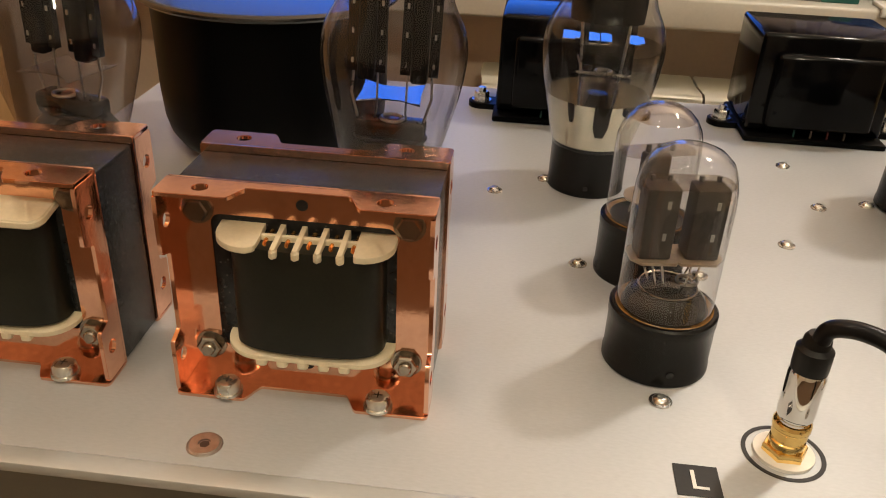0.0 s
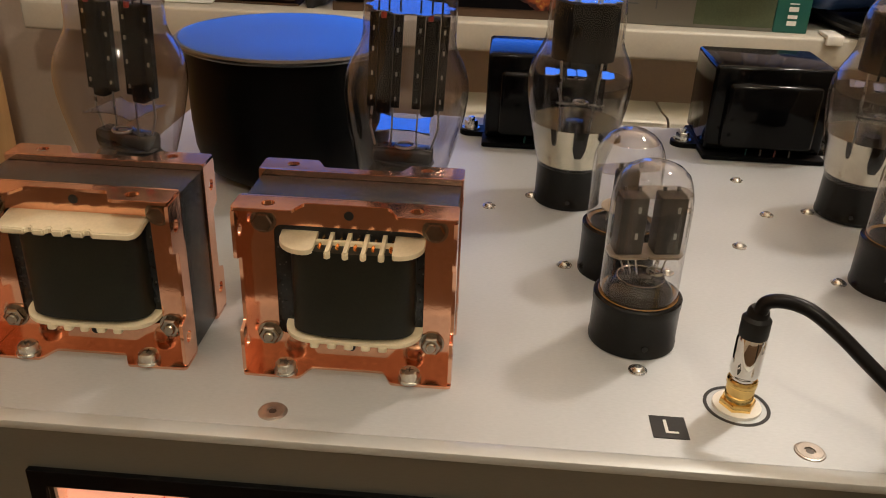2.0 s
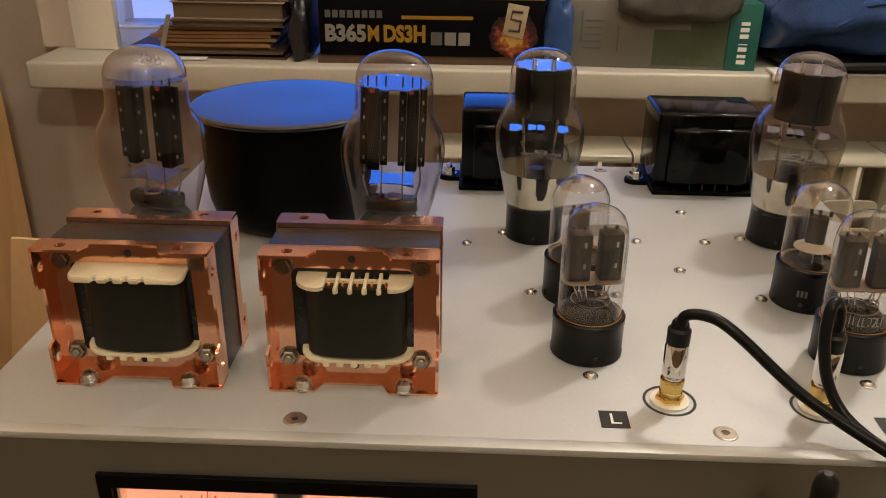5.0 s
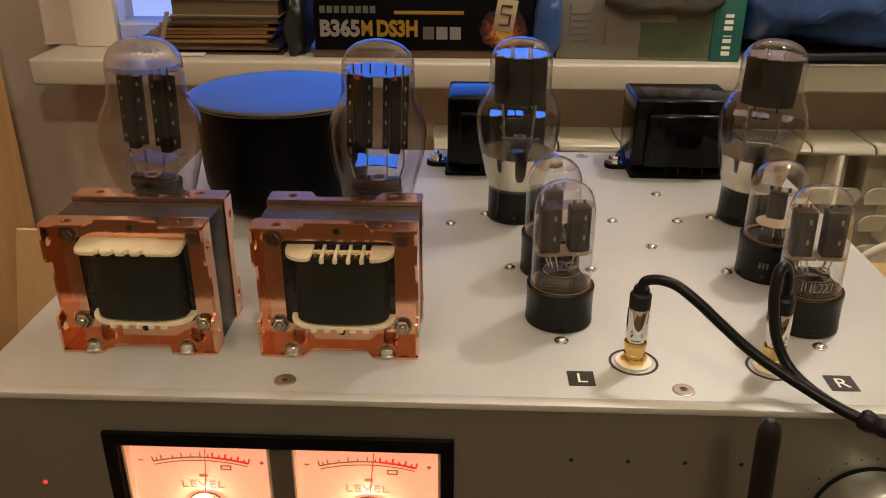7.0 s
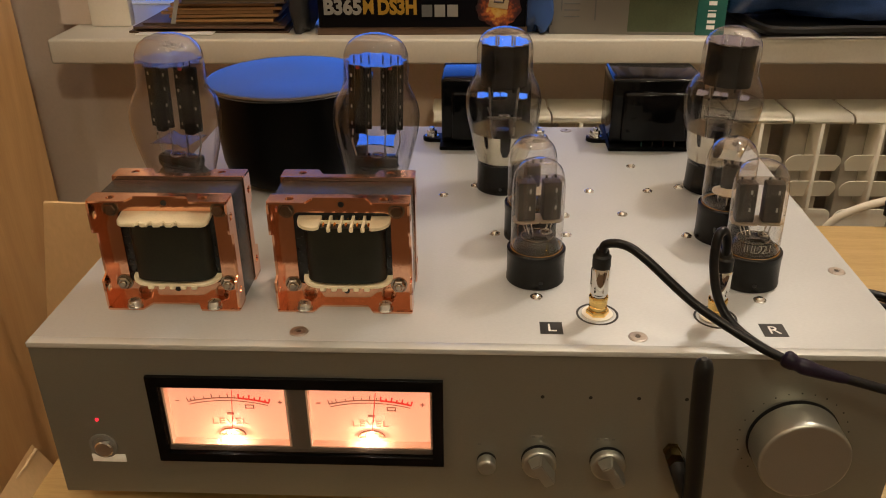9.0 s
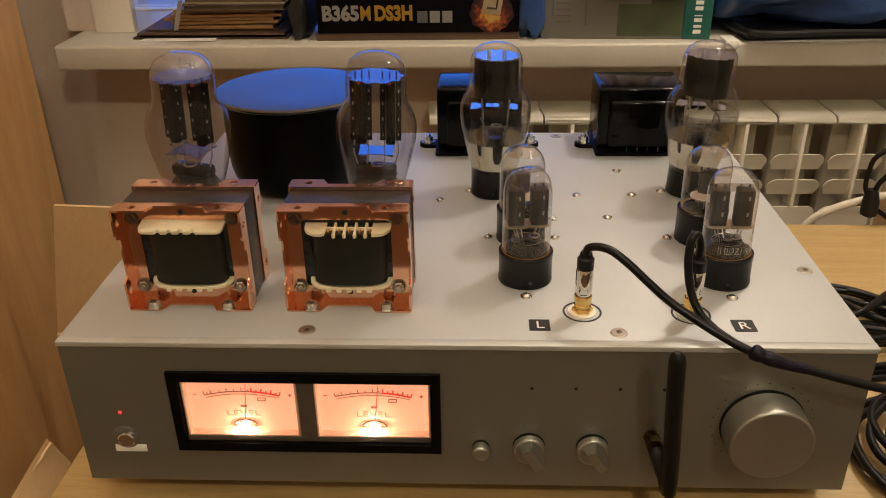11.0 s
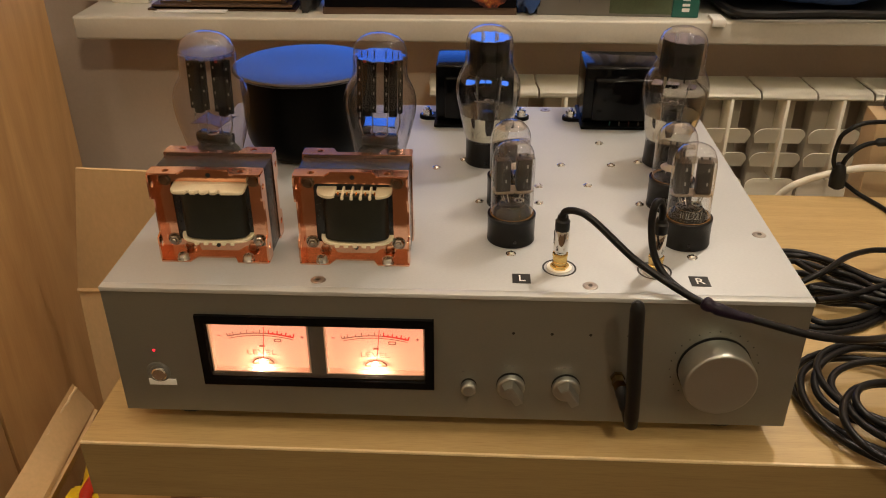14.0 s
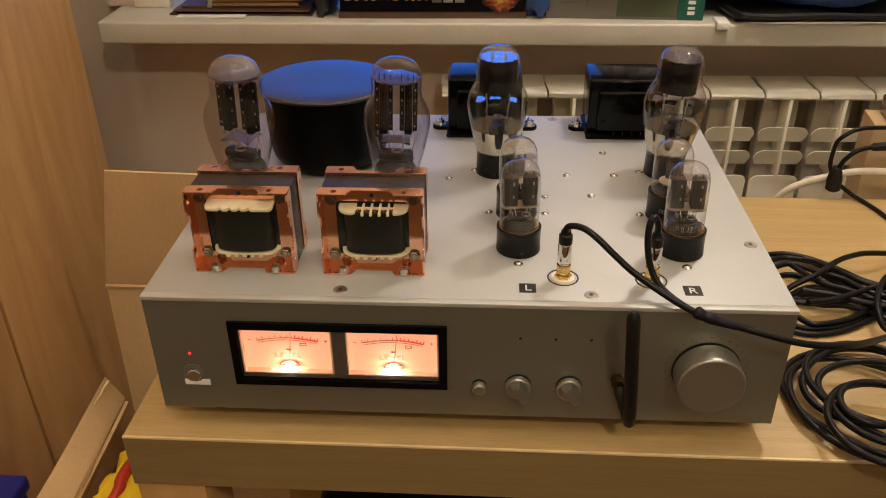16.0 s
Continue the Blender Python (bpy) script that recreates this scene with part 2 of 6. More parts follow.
# Darker copy of the oak, with the front face's shade in its colour
OAK_SHADE = wood("shaded_oak", (0.29, 0.20, 0.082), (0.22, 0.145, 0.056), "x")
OAKZ = wood("oak_veneer", (0.63, 0.375, 0.155), (0.44, 0.235, 0.085), "z", scale=2.2, thin=6, flow=1.6, pores=0.16)
PAINT = mat("taupe_wall_paint", (0.66, 0.545, 0.445), 0.75, vary=0.05, scale=4, fine=220, bump=0.35)
PAINT_LIGHT = mat("white_wall_paint", (0.80, 0.735, 0.63), 0.7, vary=0.05, scale=4, fine=220, bump=0.3)
CEIL = mat("ceiling_paint", (0.75, 0.71, 0.64), 0.8, vary=0.03, scale=3, fine=200)
FLOOR = wood("floor_laminate", (0.16, 0.09, 0.045), (0.11, 0.06, 0.028), "x")
SILL = mat("white_sill_paint", (0.53, 0.50, 0.43), 0.32, vary=0.06, scale=9, fine=300, bump=0.15)
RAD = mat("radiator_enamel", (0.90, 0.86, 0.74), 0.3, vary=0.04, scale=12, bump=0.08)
# Same enamel darkened, to paint in the shade behind the louvres
RAD_SHADE = mat("shaded_radiator_enamel", (0.45, 0.40, 0.32), 0.5, vary=0.1, scale=15)
CARD = mat("corrugated_cardboard", (0.68, 0.475, 0.255), 0.8, vary=0.08, scale=14, fine=260, bump=0.35, stretch=(1, 1, 0.4))
CARD_EDGE = mat("torn_cardboard_edge", (0.68, 0.52, 0.32), 0.9, vary=0.25, scale=160, bump=0.8)
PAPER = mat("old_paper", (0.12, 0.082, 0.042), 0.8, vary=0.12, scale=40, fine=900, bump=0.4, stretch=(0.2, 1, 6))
BOOKS = [mat("book_cover_brown", (0.085, 0.048, 0.026), 0.6, vary=0.25, scale=40), mat("book_cover_tan", (0.25, 0.135, 0.05), 0.6, vary=0.2, scale=40), mat("book_cover_dark", (0.07, 0.045, 0.03), 0.55, vary=0.3, scale=40)]
BOXBLACK = mat("black_printed_carton", (0.004, 0.0037, 0.005), 0.5, vary=0.3, scale=25, spec=0.05)
BOXGREY = mat("grey_printed_carton", (0.16, 0.15, 0.13), 0.45, vary=0.12, scale=20)
BOXGREEN = mat("green_printed_carton", (0.066, 0.085, 0.046), 0.45, vary=0.35, scale=18)
TEAL = mat("teal_printed_carton", (0.014, 0.11, 0.09), 0.42, vary=0.1, scale=20)
YELLOWINK = mat("yellow_ink", (0.32, 0.18, 0.015), 0.45, vary=0.06)
GREYINK = mat("grey_ink", (0.10, 0.10, 0.10), 0.5, vary=0.1)
FIRE = mat("orange_flame_print", (0.3, 0.06, 0.02), 0.45)
nt = FIRE.node_tree
where, shift, size, dist, nz, addup, ramp = [nt.nodes.new("ShaderNode" + k) for k in ("TexCoord", "VectorMath", "VectorMath", "VectorMath", "TexNoise", "Math", "ValToRGB")]
shift.operation, size.operation, dist.operation, addup.operation = "SUBTRACT", "MULTIPLY", "LENGTH", "MULTIPLY_ADD"
shift.inputs[1].default_value, size.inputs[1].default_value = (0.098, 0, 0.030), (33, 0, 36)
nz.inputs["Scale"].default_value, nz.inputs["Detail"].default_value, addup.inputs[1].default_value = 160, 5, 1.5
for a, b in ((where.outputs["Object"], shift.inputs[0]), (shift.outputs[0], size.inputs[0]), (size.outputs[0], dist.inputs[0]), (where.outputs["Object"], nz.inputs["Vector"]), (nz.outputs["Fac"], addup.inputs[0]), (dist.outputs["Value"], addup.inputs[2]), (addup.outputs[0], ramp.inputs[0]), (ramp.outputs[0], nt.nodes["Principled BSDF"].inputs["Base Color"])):
    nt.links.new(a, b)
for place, colour in ((0.95, (0.45, 0.26, 0.05, 1)), (1.15, (0.30, 0.07, 0.015, 1)), (1.45, (0.05, 0.008, 0.008, 1))):
    ramp.color_ramp.elements.new(min(1, place / 1.8)).color = colour
ramp.color_ramp.elements[0].color, ramp.color_ramp.elements[-1].color = (0.5, 0.4, 0.15, 1), (0.006, 0.0055, 0.007, 1)
nt.nodes.remove(addup)
fit_in = nt.nodes.new("ShaderNodeMath")
fit_in.operation = "MULTIPLY_ADD"
fit_in.inputs[1].default_value = 0.8
lift = nt.nodes.new("ShaderNodeMath")
lift.operation = "MULTIPLY"
lift.inputs[1].default_value = 0.55
nt.links.new(dist.outputs["Value"], lift.inputs[0])
nt.links.new(nz.outputs["Fac"], fit_in.inputs[0])
nt.links.new(lift.outputs[0], fit_in.inputs[2])
nt.links.new(fit_in.outputs[0], ramp.inputs[0])
BLUEBAG = mat("blue_plastic_film", (0.034, 0.075, 0.215), 0.16, vary=0.5, scale=25, bump=1.0)
DARKBLUE = mat("blue_plastic", (0.014, 0.020, 0.26), 0.3, vary=0.2, scale=30)
YELLOW = mat("yellow_plastic", (0.80, 0.58, 0.02), 0.35, vary=0.15, scale=30)
RED = mat("red_plastic", (0.50, 0.03, 0.015), 0.35, vary=0.15, scale=30)
BLACKBITS = mat("black_plastic", (0.014, 0.014, 0.015), 0.38, vary=0.3, scale=40)
GREYFABRIC = mat("grey_cloth", (0.072, 0.066, 0.056), 0.85, vary=0.35, scale=60, bump=0.6)
WHITECABLE = mat("white_cable_sheath", (0.72, 0.68, 0.60), 0.4, vary=0.05)
CLEARBOX = mat("brown_carton", (0.42, 0.30, 0.165), 0.6, vary=0.15, scale=25)


# ---- mesh helpers ----
def part(name, bm, material, parent=None, label="", smooth=38):
    """Links a bmesh as one mesh object, under a thing or a part."""
    me = bpy.data.meshes.new(name)
    bmesh.ops.recalc_face_normals(bm, faces=bm.faces)
    bm.to_mesh(me)
    bm.free()
    me.materials.append(material)
    me.shade_smooth()
    me.set_sharp_from_angle(angle=radians(smooth))
    ob = new(name, me)
    ob.parent = parent
    if label:
        tagged(ob, label)
    return ob


def thing(name, label, category, place=(0, 0, 0), turn=0.0, group="", kind=""):
    ob = new(name)
    ob.matrix_basis = pose(*place, 0, 0, turn)
    return tagged(ob, label, category, group, kind)


def box(x0, x1, y0, y1, z0, z1, bevel=0.0, seg=2, bm=None):
    bm2 = bmesh.new()
    bmesh.ops.create_cube(bm2, size=1, matrix=Matrix.Translation(((x0 + x1) / 2, (y0 + y1) / 2, (z0 + z1) / 2)) @ Matrix.Diagonal((x1 - x0, y1 - y0, z1 - z0, 1)))
    if bevel:
        bmesh.ops.bevel(bm2, geom=bm2.edges[:], offset=bevel, segments=seg, profile=0.5, affect="EDGES")
    return merge(bm, bm2)


def merge(bm, extra):
    """Adds one bmesh to another."""
    if bm is None:
        return extra
    me = bpy.data.meshes.new("scratch")
    extra.to_mesh(me)
    extra.free()
    bm.from_mesh(me)
    bpy.data.meshes.remove(me)
    return bm


def lathe(profile, seg=40, at=(0, 0, 0), bm=None, m=None):
    """Turns (radius, height) pairs round z."""
    out = bmesh.new()
    rings = []
    for r, z in profile:
        if r < 1e-6:
            rings.append([out.verts.new((0, 0, z))])
        else:
            rings.append([out.verts.new((r * math.cos(2 * math.pi * k / seg), r * math.sin(2 * math.pi * k / seg), z)) for k in range(seg)])
    for a, b in zip(rings, rings[1:]):
        for k in range(seg):
            n = (k + 1) % seg
            if len(a) == 1 and len(b) == 1:
                continue
            if len(a) == 1:
                out.faces.new((a[0], b[k], b[n]))
            elif len(b) == 1:
                out.faces.new((a[k], b[0], a[n]))
            else:
                out.faces.new((a[k], a[n], b[n], b[k]))
    out.transform(Matrix.Translation(at) @ (m or Matrix.Identity(4)))
    return merge(bm, out)


def rod(x, y, z0, z1, r, seg=24, round_top=0.0, bm=None, round_low=0.0):
    t, l = round_top, round_low
    prof = [(0, z0)] + ([(r - l, z0), (r - 0.3 * l, z0 + 0.3 * l), (r, z0 + l)] if l else [(r, z0)])
    prof += [(r, z1 - t), (r - 0.3 * t, z1 - 0.3 * t), (r - t, z1)] if t else [(r, z1)]
    return lathe(prof + [(0, z1)], seg, (x, y, 0), bm)


LIE = pose(0, 0, 0, 90, 0, 0)  # turns a lathe's axis from +z to -y, out of the front panel


def smooth_line(points, steps=10):
    """A Catmull-Rom line through points."""
    p = [Vector(q) for q in points]
    p = [2 * p[0] - p[1]] + p + [2 * p[-1] - p[-2]]
    out = []
    for i in range(1, len(p) - 2):
        for k in range(steps):
            t = k / steps
            out.append(0.5 * (2 * p[i] + (p[i + 1] - p[i - 1]) * t + (2 * p[i - 1] - 5 * p[i] + 4 * p[i + 1] - p[i + 2]) * t * t + (3 * p[i] - p[i - 1] - 3 * p[i + 1] + p[i + 2]) * t ** 3))
    return out + [p[-2]]


def sweep(points, r, seg=10, bm=None, closed=False):
    """A round cable along points."""
    out = bmesh.new()
    pts = [Vector(q) for q in points]
    rings, side = [], None
    for i, q in enumerate(pts):
        d = (pts[min(i + 1, len(pts) - 1)] - pts[max(i - 1, 0)]).normalized()
        if side is None:
            side = d.orthogonal().normalized()
        side = (side - d * side.dot(d)).normalized()
        up = d.cross(side)
        rr = r[i] if isinstance(r, (list, tuple)) else r
        rings.append([out.verts.new(q + rr * (math.cos(2 * math.pi * k / seg) * side + math.sin(2 * math.pi * k / seg) * up)) for k in range(seg)])
    for a, b in zip(rings, rings[1:]):
        for k in range(seg):
            out.faces.new((a[k], a[(k + 1) % seg], b[(k + 1) % seg], b[k]))
    out.faces.new(rings[0])
    out.faces.new(rings[-1])
    return merge(bm, out)


def pressed(outline, holes, thick, m=None, bm=None, soft=0.00045):
    """A flat plate cut to an outline in x and y, with openings, from z = 0 up to its thickness."""
    out = bmesh.new()
    edges = []
    for loop in [outline] + holes:
        vs = [out.verts.new((px, py, 0)) for px, py in loop]
        edges += [out.edges.new((vs[k], vs[(k + 1) % len(vs)])) for k in range(len(vs))]
    bmesh.ops.triangle_fill(out, edges=edges, use_beauty=True)
    grown = bmesh.ops.extrude_face_region(out, geom=out.faces[:])
    bmesh.ops.translate(out, verts=[v for v in grown["geom"] if isinstance(v, bmesh.types.BMVert)], vec=(0, 0, thick))
    bmesh.ops.recalc_face_normals(out, faces=out.faces)
    sharp = [e for e in out.edges if len(e.link_faces) == 2 and e.calc_face_angle() > 1.2]
    bmesh.ops.bevel(out, geom=sharp, offset=soft, segments=2, affect="EDGES", clamp_overlap=True)
    out.transform(m or Matrix.Identity(4))
    return merge(bm, out)


def circle(cx, cy, r, n=18):
    return [(cx + r * math.cos(2 * math.pi * k / n), cy + r * math.sin(2 * math.pi * k / n)) for k in range(n)]


def rounded(x0, x1, y0, y1, r, n=5):
    """The outline of a rectangle with rounded corners."""
    out = []
    for cx, cy, a0 in ((x1 - r, y1 - r, 0), (x0 + r, y1 - r, 90), (x0 + r, y0 + r, 180), (x1 - r, y0 + r, 270)):
        out += [(cx + r * math.cos(radians(a0 + 90 * k / n)), cy + r * math.sin(radians(a0 + 90 * k / n))) for k in range(n + 1)]
    return out


def tabbed(u0, u1, a, b, deep, shallow, back, swing=0.0022, lip=0.0012):
    """The outline of a flange: deep tabs at both ends, a shallow strip from a to b, with S-shaped steps between."""
    line = [(u0, back), (u0, deep + lip), (u0 + 0.3 * lip, deep + 0.3 * lip), (u0 + lip, deep)]
    for mid, way in ((a, 1), (b, -1)):
        for k in range(9):
            t = k / 8
            e = t * t * (3 - 2 * t)
            line.append((mid + swing * (2 * t - 1), deep + (shallow - deep) * (e if way > 0 else 1 - e)))
    return line + [(u1 - lip, deep), (u1 - 0.3 * lip, deep + 0.3 * lip), (u1, deep + lip), (u1, back)]


def sheet(xs, zs, skip, y0, y1, bm=None):
    """An upright plate of grid cells between y0 and y1; cells in skip are open."""
    out = bmesh.new()
    vs = {}

    def v(i, j, y):
        if (i, j, y) not in vs:
            vs[i, j, y] = out.verts.new((xs[i], y, zs[j]))
        return vs[i, j, y]

    solid = {(i, j) for i in range(len(xs) - 1) for j in range(len(zs) - 1)} - set(skip)
    for i, j in solid:
        out.faces.new((v(i, j, y0), v(i + 1, j, y0), v(i + 1, j + 1, y0), v(i, j + 1, y0)))
        out.faces.new((v(i, j, y1), v(i, j + 1, y1), v(i + 1, j + 1, y1), v(i + 1, j, y1)))
        for (di, dj), (a, b) in {(-1, 0): ((i, j), (i, j + 1)), (1, 0): ((i + 1, j), (i + 1, j + 1)), (0, -1): ((i, j), (i + 1, j)), (0, 1): ((i, j + 1), (i + 1, j + 1))}.items():
            if (i + di, j + dj) not in solid:
                out.faces.new((v(*a, y0), v(*b, y0), v(*b, y1), v(*a, y1)))
    return merge(bm, out)


def lettering(name, body, size, m, material, parent, label="", depth=0.0002, wide=1.0, bold=0.0, span=0.0):
    """Raised letters in the built-in font, as a mesh; m places their lower left corner; span: the width they fill."""
    cu = bpy.data.curves.new("letters", "FONT")
    cu.body, cu.size, cu.extrude, cu.resolution_u, cu.offset = body, size, depth, 3, bold
    ob = bpy.data.objects.new("letters", cu)
    scene.collection.objects.link(ob)
    me = bpy.data.meshes.new_from_object(ob.evaluated_get(bpy.context.evaluated_depsgraph_get()))
    bpy.data.objects.remove(ob)
    bpy.data.curves.remove(cu)
    if span:
        xs = [v.co.x for v in me.vertices]
        me.transform(Matrix.Translation((-min(xs), 0, 0)))
        wide = span / (max(xs) - min(xs))
    me.transform(m @ Matrix.Diagonal((wide, 1, 1, 1)))
    me.materials.clear()
    me.materials.append(material)
    out = new(name, me)
    out.parent = parent
    return tagged(out, label) if label else out


# ---- the room ----
ROOM = 0.3  # the wall, sill and radiator stand at this turn to the amplifier
TABLE_Z, FLOOR_Z, CEIL_Z = -0.0145, -0.75, 1.75
PLATE = 0.1   # height of the amplifier's top plate


def fixed(name, bm, material, label, category, turn=ROOM, smooth=38):
    ob = part(name, bm, material, None, smooth=smooth)
    ob.matrix_basis = pose(0, 0, 0, 0, 0, turn)
    return tagged(ob, label, category, kind="structure")


fixed("floor", box(-1.6, 2.8, -3.0, 1.2, FLOOR_Z - 0.05, FLOOR_Z), FLOOR, "brown wood laminate floor", "floor")
fixed("ceiling", box(-1.6, 2.8, -3.0, 1.2, CEIL_Z, CEIL_Z + 0.05), CEIL, "plain white painted ceiling", "ceiling")
fixed("wall_left", box(-1.65, -1.6, -3.0, 1.2, FLOOR_Z, CEIL_Z), PAINT_LIGHT, "plain painted side wall", "wall")
fixed("wall_right", box(2.8, 2.85, -3.0, 1.2, FLOOR_Z, CEIL_Z), PAINT_LIGHT, "plain painted side wall", "wall")
fixed("wall_front", box(-1.6, 2.8, -3.05, -3.0, FLOOR_Z, CEIL_Z), PAINT_LIGHT, "plain painted wall facing the window", "wall")
# Opening kept low: unseen wall above it is added to warm copper reflections
fixed("wall_window", sheet([-1.6, -0.560, 1.35, 2.8], [FLOOR_Z, 0.056, 0.53, CEIL_Z], [(1, 1)], 0.842, 1.09), PAINT, "taupe painted wall under and beside the window", "wall")
# Light plaster on the left side of the window recess
fixed("trim_jamb", box(-0.5595, -0.556, 0.844, 1.05, 0.090, 0.5285), PAINT_LIGHT, "white plastered window jamb", "window jamb")
fixed("trim_casing", box(-0.528, -0.472, 0.8045, 0.8215, 0.0867, 0.5285, 0.002), PAINT_LIGHT, "cream painted casing board beside the window", "window casing")
fixed("wall_return", box(-0.575, -0.5285, 0.818, 0.8415, 0.0867, 0.5285), PAINT, "taupe painted wall return beside the window", "wall")
fixed("window_sill", box(-0.5560, 1.36, 0.7255, 1.06, 0.0533, 0.0865, 0.004, 3), SILL, "thick white painted window sill over the radiator", "window sill")

win = thing("window_1", "white framed window with dusk blue sky outside", "window", turn=ROOM, kind="structure")
part("window_frame", sheet([-0.5555, -0.540, 0.24, 0.30, 1.28, 1.349], [0.0868, 0.0885, 0.505, 0.5285], [(1, 1), (3, 1)], 0.965, 1.005), WHITE_PL, win)
for x0, x1 in ((-0.540, 0.24), (0.30, 1.28)):
    part("pane", box(x0 + 0.001, x1 - 0.001, 0.982, 0.986, 0.0890, 0.504), PANE, win)
# Unseen curtain added to keep the sky out of reflections at the right
folds = bmesh.new()
cols = [(0.165 + 1.18 * k / 120, 0.943 + 0.012 * math.sin(k * 0.9) + 0.004 * math.sin(k * 2.3)) for k in range(121)]
low, high = [folds.verts.new((x, y, 0.0905)) for x, y in cols], [folds.verts.new((x, y, 0.5285)) for x, y in cols]
for k in range(120):
    folds.faces.new((low[k], low[k + 1], high[k + 1], high[k]))
bmesh.ops.solidify(folds, geom=folds.faces[:], thickness=0.002)
fixed("trim_curtain", folds, CURTAIN, "unseen beige curtain added to hide half of the sky", "curtain")
SKY = glowing("dusk_sky", (0.045, 0.18, 0.75), 2.2)
tree = SKY.node_tree
where, split, band = [tree.nodes.new("ShaderNode" + k) for k in ("TexCoord", "SeparateXYZ", "MapRange")]
band.inputs["From Min"].default_value, band.inputs["From Max"].default_value = -0.2, 1.35
ramp = tree.nodes.new("ShaderNodeValToRGB")
for place, colour in ((0.30, (0.045, 0.18, 0.75, 1)), (0.77, (0.042, 0.165, 0.69, 1)), (0.86, (0.012, 0.025, 0.07, 1))):
    ramp.color_ramp.elements.new(place).color = colour
ramp.color_ramp.elements[0].color, ramp.color_ramp.elements[-1].color = (0.24, 0.25, 0.46, 1), (0.010, 0.018, 0.045, 1)
tree.links.new(where.outputs["Object"], split.inputs[0])
tree.links.new(split.outputs["Z"], band.inputs["Value"])
tree.links.new(band.outputs[0], ramp.inputs[0])
# unseen grey added at the left of the sky, to dull the lid's reflection
side, grey_left = tree.nodes.new("ShaderNodeMapRange"), tree.nodes.new("ShaderNodeMix")
side.inputs["From Min"].default_value, side.inputs["From Max"].default_value = -0.35, -1.15
side.inputs["To Max"].default_value = 0.85
grey_left.data_type = "RGBA"
grey_left.inputs[7].default_value = (0.085, 0.105, 0.16, 1)
above, both = tree.nodes.new("ShaderNodeMapRange"), tree.nodes.new("ShaderNodeMath")
above.inputs["From Min"].default_value, above.inputs["From Max"].default_value = 0.30, 0.60
both.operation = "MULTIPLY"
tree.links.new(split.outputs["X"], side.inputs["Value"])
tree.links.new(split.outputs["Z"], above.inputs["Value"])
tree.links.new(side.outputs[0], both.inputs[0])
tree.links.new(above.outputs[0], both.inputs[1])
tree.links.new(both.outputs[0], grey_left.inputs[0])
tree.links.new(ramp.outputs[0], grey_left.inputs[6])
tree.links.new(grey_left.outputs[2], tree.nodes["Principled BSDF"].inputs["Emission Color"])
fixed("backdrop", box(-2.5, 3.5, 2.2, 2.22, -1.0, 3.0), SKY, "blue dusk sky outside the window", "sky")

# ---- radiator: cast sections with a top cap, a centre rib and three rows of louvres ----
radiator = thing("radiator", "white enamelled sectional aluminium radiator under the sill", "radiator", turn=ROOM)
SEC, RF, RB, RT = 0.0797, 0.7300, 0.8020, -0.0141


def louvre(w, z, h):
    """A leaning scoop with rounded upper corners and a bright rolled lip."""
    out = bmesh.new()
    r, n, front, back = 0.013, 6, [], []
    outline = [(-w / 2 + 0.004, z - h), (-w / 2, z - r)] + [(-w / 2 + r - r * math.cos(a), z - r + r * math.sin(a)) for a in np.linspace(0, math.pi / 2, n)]
    outline += [(w / 2 - r + r * math.sin(a), z - r + r * math.cos(a)) for a in np.linspace(0, math.pi / 2, n)] + [(w / 2, z - r), (w / 2 - 0.004, z - h)]
    lip = []
    for x, zz in outline:
        y = RF + 0.005 + min(0.010, (z - zz) * 0.38)
        front.append(out.verts.new((x, y, zz)))
        back.append(out.verts.new((x, y + 0.0025, zz)))
        lip.append((x, y + 0.0006, zz))
    out.faces.new(front)
    out.faces.new(back)
    for k in range(len(front)):
        j = (k + 1) % len(front)
        out.faces.new((front[k], front[j], back[j], back[k]))
    return sweep(lip[1:-1], 0.0013, 6, out)


def cap():
    """The top of one section: flat above, rolled at the front, its sides swung in an S."""
    prof = [(RF + 0.002, RT - 0.013), (RF, RT - 0.0100), (RF + 0.0010, RT - 0.0065), (RF + 0.004, RT - 0.0030), (RF + 0.010, RT - 0.0008), (RF + 0.022, RT)]
    prof += [(RF + 0.022 + (RB - RF - 0.022) * k / 6, RT) for k in range(1, 7)] + [(RB, RT - 0.012)]
    out, rows = bmesh.new(), []
    for y, z in prof:
        u = min(1, max(0, (y - RF - 0.004) / 0.030))
        off = -0.0030 * u * u * (3 - 2 * u)
        rows.append([out.verts.new((off + x, y, z - (0.0012 if abs(x) > SEC / 2 - 0.003 else 0))) for x in (-SEC / 2 + 0.0014, -SEC / 2 + 0.0032, 0, SEC / 2 - 0.0032, SEC / 2 - 0.0014)])
    for a, b in zip(rows, rows[1:]):
        for k in range(4):
            out.faces.new((a[k], a[k + 1], b[k + 1], b[k]))
    bmesh.ops.solidify(out, geom=out.faces[:], thickness=0.002)
    return out


meshes = {
    "cap": (cap(), RAD),
    "rib": (box(-0.0026, 0.0026, RF + 0.001, RF + 0.040, -0.1524, RT - 0.010, 0.0012), RAD),
    "core": (box(-SEC / 2 + 0.012, SEC / 2 - 0.012, RF + 0.042, RB - 0.004, -0.64, RT - 0.016, 0.004), RAD_SHADE),
}
for k, z in enumerate((-0.0722, -0.1101, -0.1519, -0.60)):
    meshes["louvre" + "abcd"[k]] = (louvre(SEC - 0.006, z, 0.026 if k < 2 else 0.40 if k == 2 else 0.02), RAD)
made = {}
